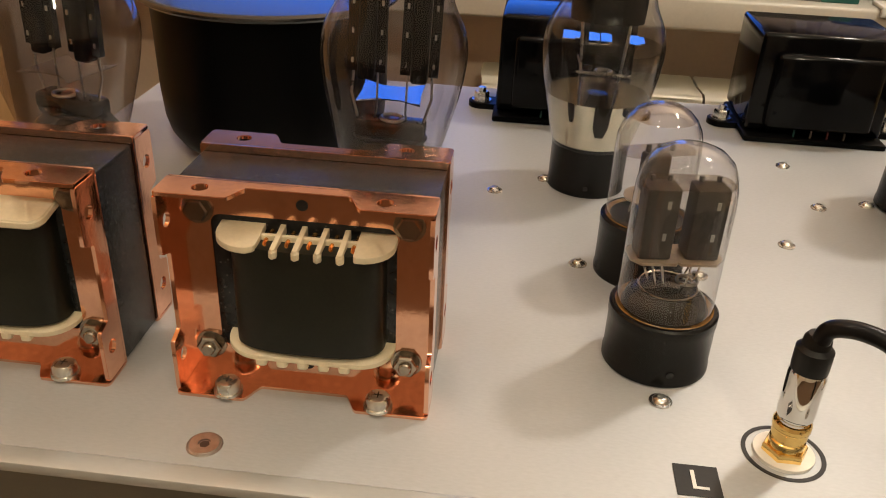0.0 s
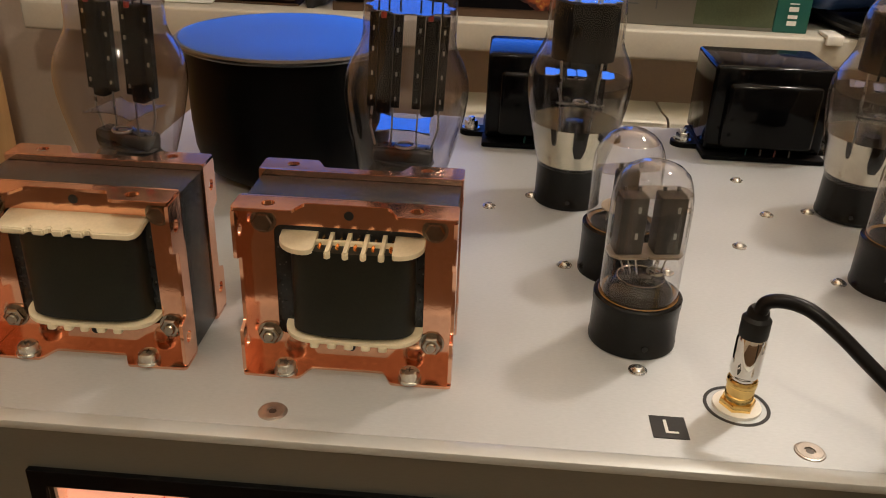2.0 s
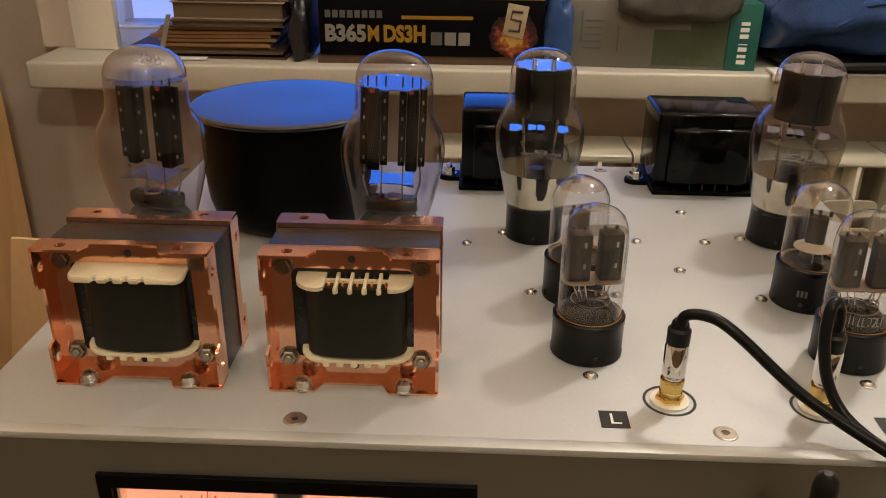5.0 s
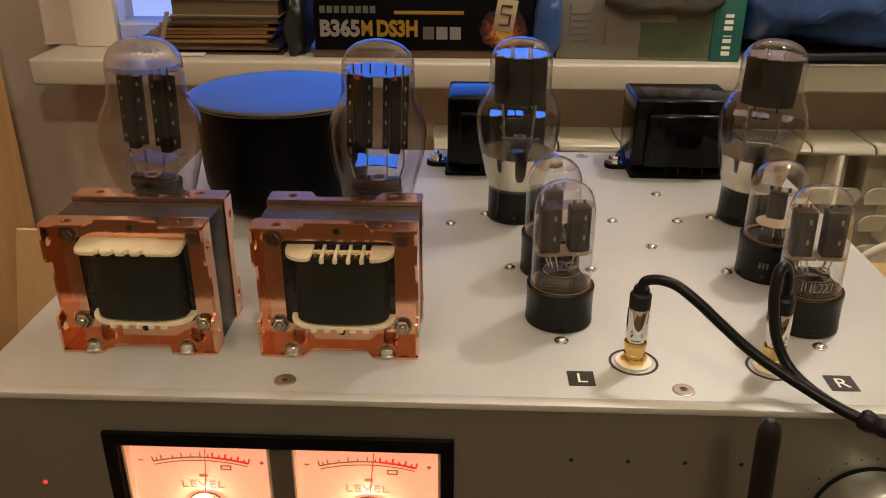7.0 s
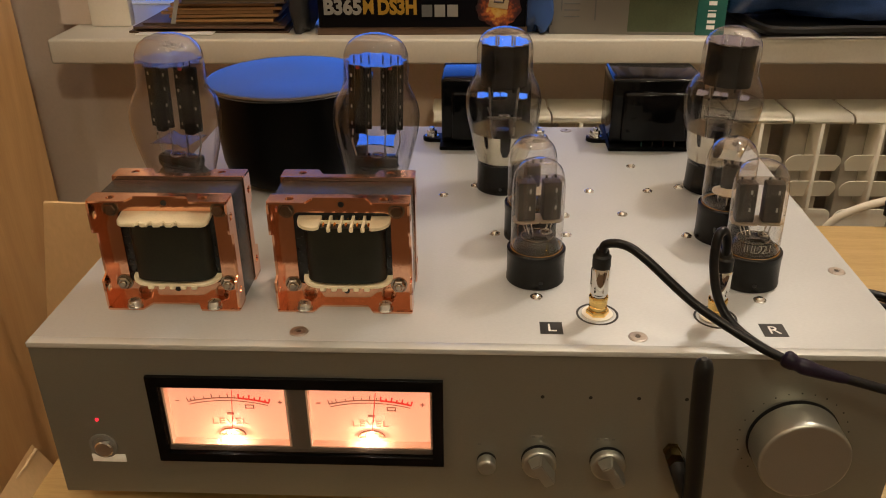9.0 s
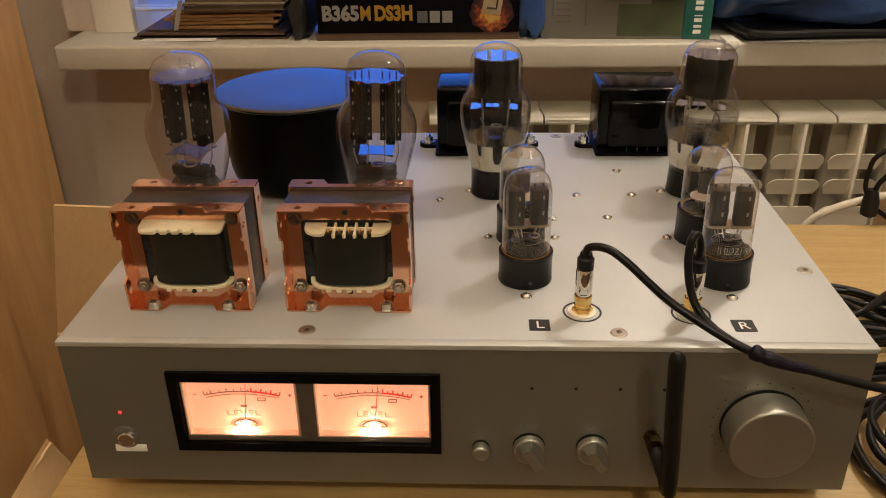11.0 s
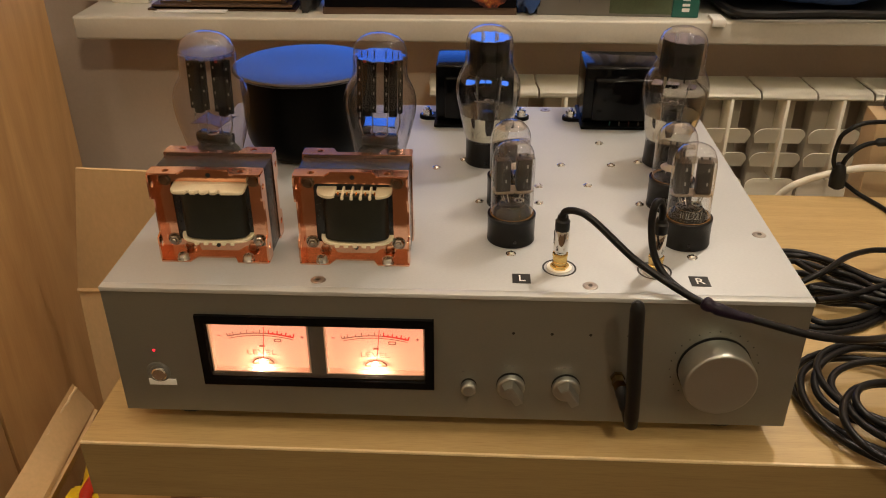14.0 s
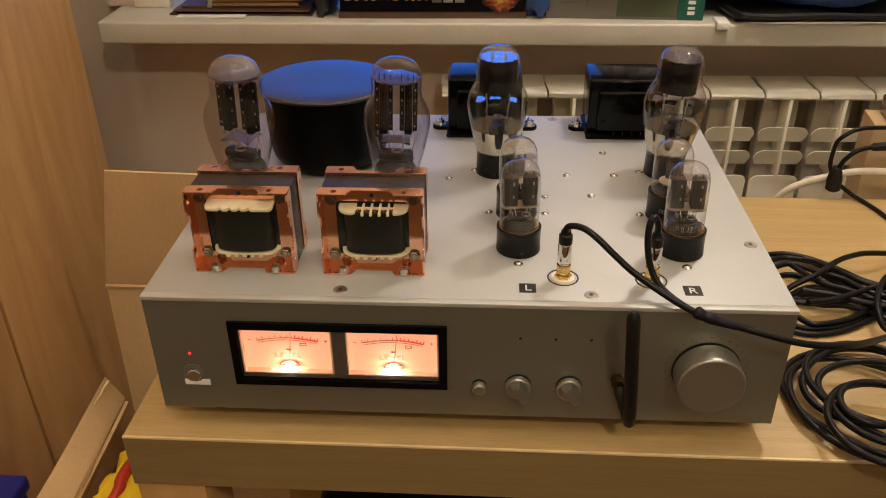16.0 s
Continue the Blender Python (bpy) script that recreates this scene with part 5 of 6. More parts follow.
def octal_base(t, h, wide=0.0163, ring=True):
    b = part("base", lathe([(0, 0), (wide, 0.0), (wide, 0.002), (wide * 0.985, 0.0026), (wide * 0.985, h - 0.004), (wide, h - 0.0034), (wide, h - 0.0006), (wide - 0.0006, h), (wide - 0.0016, h), (wide - 0.0020, h - 0.0025), (0, h - 0.0025)], 56), BAKELITE, t, "black bakelite base")
    if ring:
        part("cement_ring", lathe([(wide - 0.0019, h - 0.0024), (wide - 0.0016, h + 0.0001), (wide - 0.0019, h + 0.0003), (0.0130, h - 0.0003)], 48), mat("brown_cement", (0.20, 0.10, 0.025), 0.18, vary=0.5, scale=300, bump=0.4), b)
    part("locating_mark", lathe([(0.0011, -wide + 0.0002), (0.0011, -wide), (0, -wide)], 12, (0, 0, 0.0045), m=LIE @ Matrix.Translation((0, 0, 2 * wide))), INK, b)
    return b


def twin_triode(x, y, turn, label):
    """A straight-sided tube with two grey plates."""
    t = thing("small_tube", label, "vacuum tube", (x, y, PLATE), turn, "small tubes on the top plate")
    octal_base(t, 0.0196)
    part("bulb", lathe(T9, 48), BULB, t, "clear glass bulb")
    for sx in (-1, 1):
        cx = sx * 0.0070
        bm = box(cx - 0.0049, cx + 0.0049, -0.0042, 0.0042, 0.0366, 0.0588, 0.0009, 2)
        pl = part("anode", bm, ANODE, t, "grey metal anode")
        for z in (0.0430, 0.0530):
            part("slot", box(cx + 0.0012, cx + 0.0022, -0.0045, -0.0041, z, z + 0.0023), ALU_TOP, pl)
        for px in (-0.0028, 0.0022):
            part("post", rod(cx + px, 0.001, 0.0596, 0.0612, 0.0007, 14, 0.0003), ANODE, t)
    part("mica_spacer", mica_plate(0.0134, 0.0056, 0.0591), MICA_CLEAR, t, "thin upper mica")
    part("mica_spacer", mica_plate(0.0136, 0.0062, 0.0358, 0.0008), MICA_TAN, t, "tan lower spacer")
    bm = None
    for px, py in ((-0.009, 0.004), (-0.0045, -0.005), (0.0045, -0.005), (0.009, 0.004), (0.0075, -0.0045), (-0.0075, -0.0045)):
        bm = sweep(smooth_line([(px * 0.55, py * 0.7, 0.0250), (px * 0.75, py, 0.0300), (px, py * 0.8, 0.0360)], 4), 0.00030, 6, bm)
    part("lead_wire", bm, STEEL, t)
    part("stem_rim", lathe([(0.0086 + 0.0004 * math.cos(a), 0.0258 + 0.0004 * math.sin(a)) for a in np.linspace(0, 2 * math.pi, 9)], 32), BOLT, t, "bright ring on the stem")
    part("stem", lathe([(0.0133, 0.0140), (0.0132, 0.0185), (0.0118, 0.0225), (0.0088, 0.0252), (0.0050, 0.0266), (0, 0.0270)], 32), STEM, t, "dark domed glass stem")
    part("getter_ring", lathe([(0.0030 + 0.0005 * math.cos(a), 0.0300 + 0.0005 * math.sin(a)) for a in np.linspace(0, 2 * math.pi, 9)], 20, (0.004, -0.004, 0)), NICKEL, t)
    return t


def driver_tube(x, y, turn, label):
    """A shorter tube with one flat plate and a pale skirt."""
    t = thing("small_tube", label, "vacuum tube", (x, y, PLATE), turn, "small tubes on the top plate")
    octal_base(t, 0.0228)
    part("bulb", lathe([(0.0138, 0.0185), (0.0144, 0.0220), (0.0147, 0.0270), (0.0147, 0.0400), (0.0147, 0.0492), (0.0144, 0.0527), (0.0135, 0.0562), (0.0117, 0.0596), (0.0090, 0.0622), (0.0055, 0.0640), (0.0025, 0.0647), (0, 0.0649)], 48), BULB, t, "clear glass bulb")
    part("anode", box(-0.0046, 0.0046, -0.0034, 0.0034, 0.0325, 0.0470, 0.0014, 3), ANODE, t, "grey metal anode")
    part("mica_spacer", mica_plate(0.0136, 0.0056, 0.0474), MICA_CLEAR, t)
    part("shield_collar", lathe([(0.0040, 0.0330), (0.0080, 0.0308), (0.0092, 0.0303), (0.0092, 0.0298), (0.0040, 0.0320)], 32), MICA_PALE, t, "pale skirt-shaped collar")
    bm = None
    for px, py in ((-0.006, 0.003), (0.006, -0.003), (0.0, 0.005), (0.001, -0.005)):
        bm = sweep([(px, py, 0.0225), (px * 0.7, py * 0.7, 0.0310)], 0.0004, 6, bm)
    part("lead_wire", bm, NICKEL, t)
    part("stem", lathe([(0.0133, 0.0190), (0.0125, 0.0212), (0.0085, 0.0230), (0, 0.0233)], 32), STEM, t, "dark pressed glass stem")
    part("getter_flash", lathe([(0.0112, 0.0598), (0.0088, 0.0620), (0.0052, 0.0636), (0, 0.0643)], 36), glass("brown_flash", (0.76, 0.68, 0.64), 0.16, 0.03), t, "brownish getter flash")
    for px in (-0.004, 0.0, 0.005):
        part("post", rod(px, -0.001, 0.0479, 0.0505, 0.0009, 12, 0.0003), ANODE, t)
    return t


front_left = twin_triode(0.0383, 0.0733, 8, "clear glass twin triode in a black base with two tall plates")
front_right = twin_triode(0.1568, 0.0733, -4, "clear glass twin triode with a bright gap between plates")
small = driver_tube(0.0382, 0.1290, 20, "shorter clear tube with a pale collar in a black base")
marks = driver_tube(0.1563, 0.1290, -25, "shorter clear tube with worn marks on its black base")
for k in range(3):
    part("print", box(-0.0026 + 0.0019 * k, -0.0015 + 0.0019 * k, -0.01665, -0.0161, 0.0090, 0.0122), GREYINK, marks)


def glass_print(t, r, z, w, h, rows, seed, material):
    """Worn outline print round the front of a bulb: short bars of unreadable signs."""
    rnd = random.Random(seed)
    bm = None
    for j in range(rows):
        a, zz = -w / 2 / r, z + j * h * 1.35
        while a < w / 2 / r:
            step = rnd.uniform(0.09, 0.16)
            line = [(a, zz), (a + rnd.uniform(0.0, 0.03), zz + h)] if rnd.random() < 0.6 else [(a, zz + h), (a + step * 0.7, zz + h), (a + step * 0.7, zz + h * 0.4), (a, zz)]
            bm = sweep([(r * math.sin(q), -r * math.cos(q), v) for q, v in line], 0.00014, 4, bm)
            if rnd.random() < 0.5:
                bm = sweep([(r * math.sin(a + step * q), -r * math.cos(a + step * q), zz) for q in (0, 0.35, 0.7)], 0.00014, 4, bm)
            a += step
    part("print", bm, material, t, "worn pale print on the glass")


for tube, x, y, turn, lean in ((front_left, 0.0383, 0.0733, 8, 0.0), (front_right, 0.1568, 0.0733, -4, -1.2)):
    tube.matrix_basis = pose(x, y, PLATE + 0.0004, 0, lean, turn)
glass_print(front_right, 0.01442, 0.0235, 0.0150, 0.0042, 1, 3, PALEPRINT)


def output_tube(x, y, turn, lift):
    """A shouldered power tube with two hanging plate pairs."""
    t = thing("power_tube", "shouldered clear glass power tube behind a copper transformer", "vacuum tube", (x, y, PLATE), turn, "power tubes on the top plate")
    octal_base(t, 0.0185 + lift, 0.0175, ring=False)
    part("bulb", lathe([(r, z + lift) for r, z in ST], 56), BULB_GREY, t, "clear shouldered glass bulb")
    for sx in (-1, 1):
        cx = sx * 0.0092
        bm = box(cx - 0.0029, cx + 0.0029, -0.0036, 0.0036, lift + 0.0520, lift + 0.0930, 0.0012, 3)
        box(cx - 0.0066, cx - 0.0032, -0.0012, 0.0012, lift + 0.0545, lift + 0.0935, bm=bm)
        box(cx + 0.0032, cx + 0.0066, -0.0012, 0.0012, lift + 0.0545, lift + 0.0935, bm=bm)
        pl = part("anode", bm, ANODE_DARK, t, "blackened hanging anode")
        for ex in (-0.0049, 0.0049):
            for z in (0.0575, 0.0680, 0.0780, 0.0865):
                part("rivet", box(cx + ex - 0.0004, cx + ex + 0.0004, -0.0016, -0.0011, lift + z, lift + z + 0.0018), NICKEL, pl)
        part("sleeve", rod(cx - 0.001, -0.0034, lift + 0.0920, lift + 0.0960, 0.0011, 10), REDWIRE, t)
        part("support", sweep([(cx + sx * 0.0045, 0, lift + 0.0545), (cx + sx * 0.0050, 0, lift + 0.0460), (cx + sx * 0.0015, 0, lift + 0.0330)], 0.0005, 8, bm=sweep([(cx - sx * 0.0040, 0, lift + 0.0545), (cx - sx * 0.0040, 0, lift + 0.0400), (cx - sx * 0.0025, 0, lift + 0.0330)], 0.0004, 8)), NICKEL, t)
    part("mica_spacer", mica(0.0178, lift + 0.0962), MICA_TAB if x > -0.1 else MICA, t, "toothed upper mica")
    bm = None
    for px in (-0.0125, -0.0085, -0.004, 0.004, 0.0085, 0.0125):
        bm = rod(px, 0.0, lift + 0.0930, lift + 0.0992, 0.0004, 8, bm=bm)
    part("post", bm, ANODE_DARK, t)
    bow = bmesh.new()
    pts = [(-0.0110, -0.0120), (-0.0040, -0.0080), (0.0040, -0.0080), (0.0110, -0.0120), (0.0104, 0.0), (0.0110, 0.0120), (0.0040, 0.0070), (-0.0040, 0.0070), (-0.0110, 0.0120), (-0.0104, 0.0)]
    a = [bow.verts.new((px, py, lift + 0.0470)) for px, py in pts]
    b = [bow.verts.new((px, py, lift + 0.0475)) for px, py in pts]
    bow.faces.new(a)
    bow.faces.new(b)
    for k in range(10):
        bow.faces.new((a[k], a[(k + 1) % 10], b[(k + 1) % 10], b[k]))
    part("lower_mica", bow, MICA_MIRROR if x > -0.1 else MICA_HAZE, t, "bow-tie mica plate")
    part("press", box(-0.0130, 0.0130, -0.0050, 0.0050, lift + 0.0305, lift + 0.0375, 0.0020, 3), STEM, t, "dark glossy glass press")
    part("press_rim", lathe([(0.0128 + 0.0010 * math.cos(a), lift + 0.0310 + 0.0010 * math.sin(a)) for a in np.linspace(0, 2 * math.pi, 9)], 36, m=Matrix.Diagonal((1, 0.62, 1, 1))), STEM, t)
    part("getter_cup", lathe([(0.0038 + 0.0007 * math.cos(a), lift + 0.0392 + 0.0007 * math.sin(a)) for a in np.linspace(0, 2 * math.pi, 9)], 24, (0.001, -0.004, 0)), NICKEL, t)
    for px in (-0.0095, -0.0035, 0.0030, 0.0095):
        part("lead_wire", sweep([(px, -0.002, lift + 0.0300), (px * 1.05, -0.002, lift + 0.0380)], 0.0005, 8), ANODE_DARK, t)
    part("stem", lathe([(0.0168, lift + 0.0180), (0.0160, lift + 0.0230), (0.0125, lift + 0.0280), (0.0085, lift + 0.0310), (0, lift + 0.0315)], 36), STEM, t)
    if x < -0.1:
        # The film's pale lilac also paints the sky mirrored in the dome
        part("getter_flash", lathe([(r - 0.0006, z + lift - 0.0004) for r, z in ST[-7:]], 48), film("flash_and_sky_haze", (0.78, 0.79, 0.86), 0.30), t, "silvery getter flash with the sky's reflection painted in")
    return t


for x, y, turn, lean, wide, tall in ((-0.1822, 0.1422, -14, 2.2, 1.075, 1.009), (-0.0597, 0.1426, 3, 2.4, 1.035, 1.008)):
    tube = output_tube(x, y, turn, 0.0085 if x < -0.1 else 0.0083)
    tube.matrix_basis = pose(x, y, PLATE + 0.0006, 0, lean, turn) @ Matrix.Diagonal((wide, wide, tall, 1))


def rectifier(x, y, turn, smoky):
    """A shouldered tube with one wide dark plate and a silver flash at its foot."""
    t = thing("rectifier_tube", "shouldered %s tube with dark plate and silver flash" % ("smoky glass" if smoky else "clear glass"), "vacuum tube", (x, y, PLATE), turn, "shouldered tubes in front of the black transformers")
    octal_base(t, 0.0236 if smoky else 0.0230, 0.0170, ring=False)
    part("bulb", lathe(ST, 56), BULB_SMOKE if smoky else BULB, t, "smoky shouldered bulb" if smoky else "clear shouldered bulb")
    bm = lathe([(0.0152, 0.0738), (0.0156, 0.0850), (0.0156, 0.1008), (0.0150, 0.1008), (0.0150, 0.0738)], 40)
    bm.transform(Matrix.Diagonal((1.0, 0.72, 1, 1)))
    pl = part("anode", bm, ANODE_DARK, t, "wide blackened anode")
    part("anode_cap", lathe([(0, 0.0998), (0.0149, 0.0998), (0.0149, 0.1004), (0, 0.1004)], 40, m=Matrix.Diagonal((1, 0.72, 1, 1))), ANODE_DARK, pl)
    for px in (-0.0062, 0.0062):
        part("seam", box(px - 0.0006, px + 0.0006, -0.0112, -0.0102, 0.0715, 0.1008), ANODE_DARK, pl)
    part("mica_spacer", mica(0.0166, 0.1022, teeth=14), MICA_MIRROR, t)
    bm = None
    for px, h in ((-0.006, 0.1062), (-0.0045, 0.1055), (0.0045, 0.1060), (0.006, 0.1053)):
        bm = rod(px, 0.0, 0.1018, h, 0.0006, 8, bm=bm)
    part("post", bm, NICKEL, t)
    for px, hw, d in ((-0.0138, 0.0036, 0.0130), (-0.0046, 0.0022, 0.0172), (0.0003, 0.0022, 0.0172), (0.0124, 0.0033, 0.0140)):
        part("tab", box(px - hw, px + hw * 0.4, -d, 0.0010, 0.0676, 0.0680, bm=box(px + hw * 0.4, px + hw, -d * 0.82, -0.0005, 0.0676, 0.0680)), MICA_MIRROR, t, "bright mica tab")
    # Added film paints the dark reflections between flash and anode
    part("dark_film", lathe([(r - 0.0005, z) for r, z in ((0.0222, 0.0430), (0.0236, 0.0500), (0.0246, 0.0570), (0.0249, 0.0640))], 48), DARK_FILM, t, "film painting dark reflections inside the glass")
    part("getter_holder", lathe([(0.0032 + 0.0008 * math.cos(a), 0.0545 + 0.0008 * math.sin(a)) for a in np.linspace(0, 2 * math.pi, 9)], 24, m=Matrix.Translation((0.001, -0.009, 0))), NICKEL, t)
    part("cross_bar", sweep([(-0.0105, -0.007, 0.0528), (0.0125, -0.007, 0.0528)], 0.0007, 8, bm=sweep([(-0.0075, -0.0075, 0.0528), (-0.0105, -0.007, 0.0600)], 0.0004, 6)), NICKEL, t)
    part("support", sweep([(-0.0070, 0, 0.0320), (-0.0100, 0, 0.0740)], 0.0006, 8, bm=sweep([(0.0070, 0, 0.0320), (0.0100, 0, 0.0740)], 0.0006, 8)), NICKEL, t)
    flash = [(0.0172, 0.0222), (0.0180, 0.0255), (0.0191, 0.0295), (0.0212, 0.0380), (0.0220, 0.0428)]
    part("getter_flash", lathe(flash, 56), GETTER, t, "mirror-like silver flash")
    # Dark patches laid over the flash stand for its dark reflections
    for a0, a1, z0, z1 in ((-92, -74, 0.0290, 0.0432), (-122, -115, 0.0345, 0.0432), (-60, -38, 0.0380, 0.0432)):
        bm, rows = bmesh.new(), []
        for k in range(7):
            z = z0 + (z1 - z0) * k / 6
            r = 0.0004 + 0.0175 + (z - 0.0225) * 0.228
            side = 1.0 if k > 1 else 0.55 + 0.225 * k
            mid, half = (a0 + a1) / 2, (a1 - a0) / 2 * side
            rows.append([bm.verts.new((r * math.cos(radians(mid + half * q)), r * math.sin(radians(mid + half * q)), z)) for q in (-1, -0.5, 0, 0.5, 1)])
        for p, q in zip(rows, rows[1:]):
            for k in range(4):
                bm.faces.new((p[k], p[k + 1], q[k + 1], q[k]))
        bmesh.ops.solidify(bm, geom=bm.faces[:], thickness=0.0002)
        part("flash_gap", bm, STEM, t, "dark reflection painted on the silver flash")
    part("stem", lathe([(0.0150, 0.0190), (0.0120, 0.0230), (0.0060, 0.0330), (0.0045, 0.0425), (0, 0.0430)], 36), STEM, t)
    return t


clear = rectifier(0.0215, 0.2058, -3, False)
clear.matrix_basis = pose(0.0215, 0.2058, PLATE + 0.0002, 0, 0.5, -3)
glass_print(clear, 0.02560, 0.0570, 0.0150, 0.0040, 1, 8, GREYINK)
dusky = rectifier(0.1669, 0.2070, -19, True)
dusky.matrix_basis = pose(0.1669, 0.2070, PLATE + 0.0005, 0, 1.8, -19)
glass_print(dusky, 0.02562, 0.0550, 0.0260, 0.0042, 2, 9, CARTONWHITE)


# ---- input lead: two plugs, a Y joint and one cable ----
lead = thing("input_lead", "black audio lead with two chrome plugs and a Y joint", "cable")
for (x, y), (dx, dy) in zip(JACKS, ((0.0, 0.0), (0.0, 0.0))):
    plug = part("plug", lathe([(0.0044, 0.0092), (0.0044, 0.0112), (0.0042, 0.0118), (0.0042, 0.0128), (0.0047, 0.0136), (0.0049, 0.0150), (0.0049, 0.0270), (0.0046, 0.0282), (0, 0.0282)], 36, (x, y, PLATE)), CHROME, lead, "chrome plug barrel")
    part("gold_ring", lathe([(0.0048, 0.0092), (0.0050, 0.0096), (0.0050, 0.0112), (0.0046, 0.0118)], 32, (x, y, PLATE)), GOLD, plug, "gold ring")
    part("strain_relief", lathe([(0.0045, 0.0283), (0.0047, 0.0290), (0.0047, 0.0345), (0.0040, 0.0352), (0.0036, 0.0356), (0.0034, 0.0376), (0.0026, 0.0388), (0, 0.0388)], 28, (x, y, PLATE)), RUBBER, plug, "black strain relief")
left = smooth_line([(0.0682, 0.0312, 0.1386), (0.0689, 0.0307, 0.1419), (0.0717, 0.0294, 0.1437), (0.0763, 0.0272, 0.1443), (0.0818, 0.0244, 0.1430), (0.0898, 0.0204, 0.1377), (0.0994, 0.0155, 0.1299), (0.1100, 0.0102, 0.1218), (0.1210, 0.0047, 0.1156), (0.1331, -0.0014, 0.1098), (0.1431, -0.0065, 0.1057), (0.1522, -0.0112, 0.1032)], 6)
part("branch", sweep(left, 0.0023, 14), CABLE, lead)
right = smooth_line([(0.1289, 0.0311, 0.1377), (0.1286, 0.0306, 0.1443), (0.1262, 0.0295, 0.1506), (0.1230, 0.0271, 0.1505), (0.1214, 0.0246, 0.1445), (0.1214, 0.0228, 0.1354), (0.1232, 0.0186, 0.1233), (0.1271, 0.0129, 0.1142), (0.1329, 0.0057, 0.1089), (0.1421, -0.0036, 0.1053), (0.1522, -0.0107, 0.1028)], 7)
part("branch", sweep(right, 0.0023, 14), CABLE, lead)
part("joint", sweep(smooth_line([(0.1497, -0.0095, 0.1046), (0.1537, -0.0122, 0.1032), (0.1602, -0.0137, 0.1012), (0.1682, -0.0152, 0.0993), (0.1782, -0.0166, 0.0974)], 5), [0.0026, 0.0039, 0.0043, 0.0044, 0.0042, 0.0041, 0.0035, 0.0034] + [0.0038, 0.0039, 0.0038, 0.0037, 0.0035, 0.0034] + [0.0032, 0.0031, 0.0030, 0.0029] + [0.0028, 0.0027, 0.0024], 16), mat("dark_blue_black_sleeve", (0.0106, 0.0060, 0.0158), 0.4, vary=0.3, scale=120, spec=0.2), lead, "moulded Y joint")
trunk = smooth_line([(0.1712, -0.0156, 0.0987), (0.1792, -0.0168, 0.0971), (0.1951, -0.0194, 0.0938), (0.2131, -0.0217, 0.0903), (0.2329, -0.0195, 0.0865), (0.2624, -0.0039, 0.0768), (0.3092, 0.0373, 0.0557), (0.3697, 0.0861, 0.0280), (0.4583, 0.1251, -0.0041), (0.56, 0.12, TABLE_Z + 0.0024)], 8)
part("trunk", sweep(trunk, 0.0024, 14), CABLE, lead)


# ---- coiled cables on the table ----
def coil(label, keys, r):
    """One long cable thrown down in overlapping loops: centre, half sizes and lift of each turn."""
    pts, n = [], 44
    for k in range((len(keys) - 1) * n + 1):
        i, f = min(k // n, len(keys) - 2), 0.0
        f = k / n - i
        f = f * f * (3 - 2 * f)
        cx, cy, rx, ry, lift = [p * (1 - f) + q * f for p, q in zip(keys[i], keys[i + 1])]
        a = -2 * math.pi * k / n
        wave = 1 + 0.025 * math.sin(3 * a + 1.9 * i)
        pts.append((cx + rx * wave * math.cos(a), cy + ry * wave * math.sin(a), TABLE_Z + r + lift + 0.0012 * (1 + math.sin(2 * a + 1.7 * i))))
    return tagged(part("coiled_cable", sweep(pts, r, 12), CABLE), label, "cable")


COIL = ((0.3297, 0.0537, 0.0788, 0.0704, 0.000), (0.3194, 0.0343, 0.0772, 0.0702, 0.002), (0.2985, 0.0462, 0.0483, 0.0386, 0.006), (0.3156, 0.0515, 0.0478, 0.0455, 0.010), (0.3193, 0.0291, 0.0492, 0.0428, 0.012), (0.3123, -0.0007, 0.0463, 0.0421, 0.015), (0.3041, -0.0036, 0.0512, 0.0465, 0.017))
coil("loose round coil of black cable near the table edge", COIL, 0.0027)
coil("second black cable lying in loops within the first coil", [(cx + 0.010 * (-1) ** k, cy + 0.012 - 0.010 * k, rx * 0.86, ry * 0.93, lift + 0.004) for k, (cx, cy, rx, ry, lift) in enumerate(COIL[1:6:2])], 0.0027)


def run(name, label, points, r=0.0027):
    """A cable through points given by place on the table and lift above it."""
    ob = part(name, sweep(smooth_line([(x, y, TABLE_Z + r + lift) for x, y, lift in points], 10), r, 10), CABLE)
    return tagged(ob, label, "cable", "slack cables beside the amplifier")


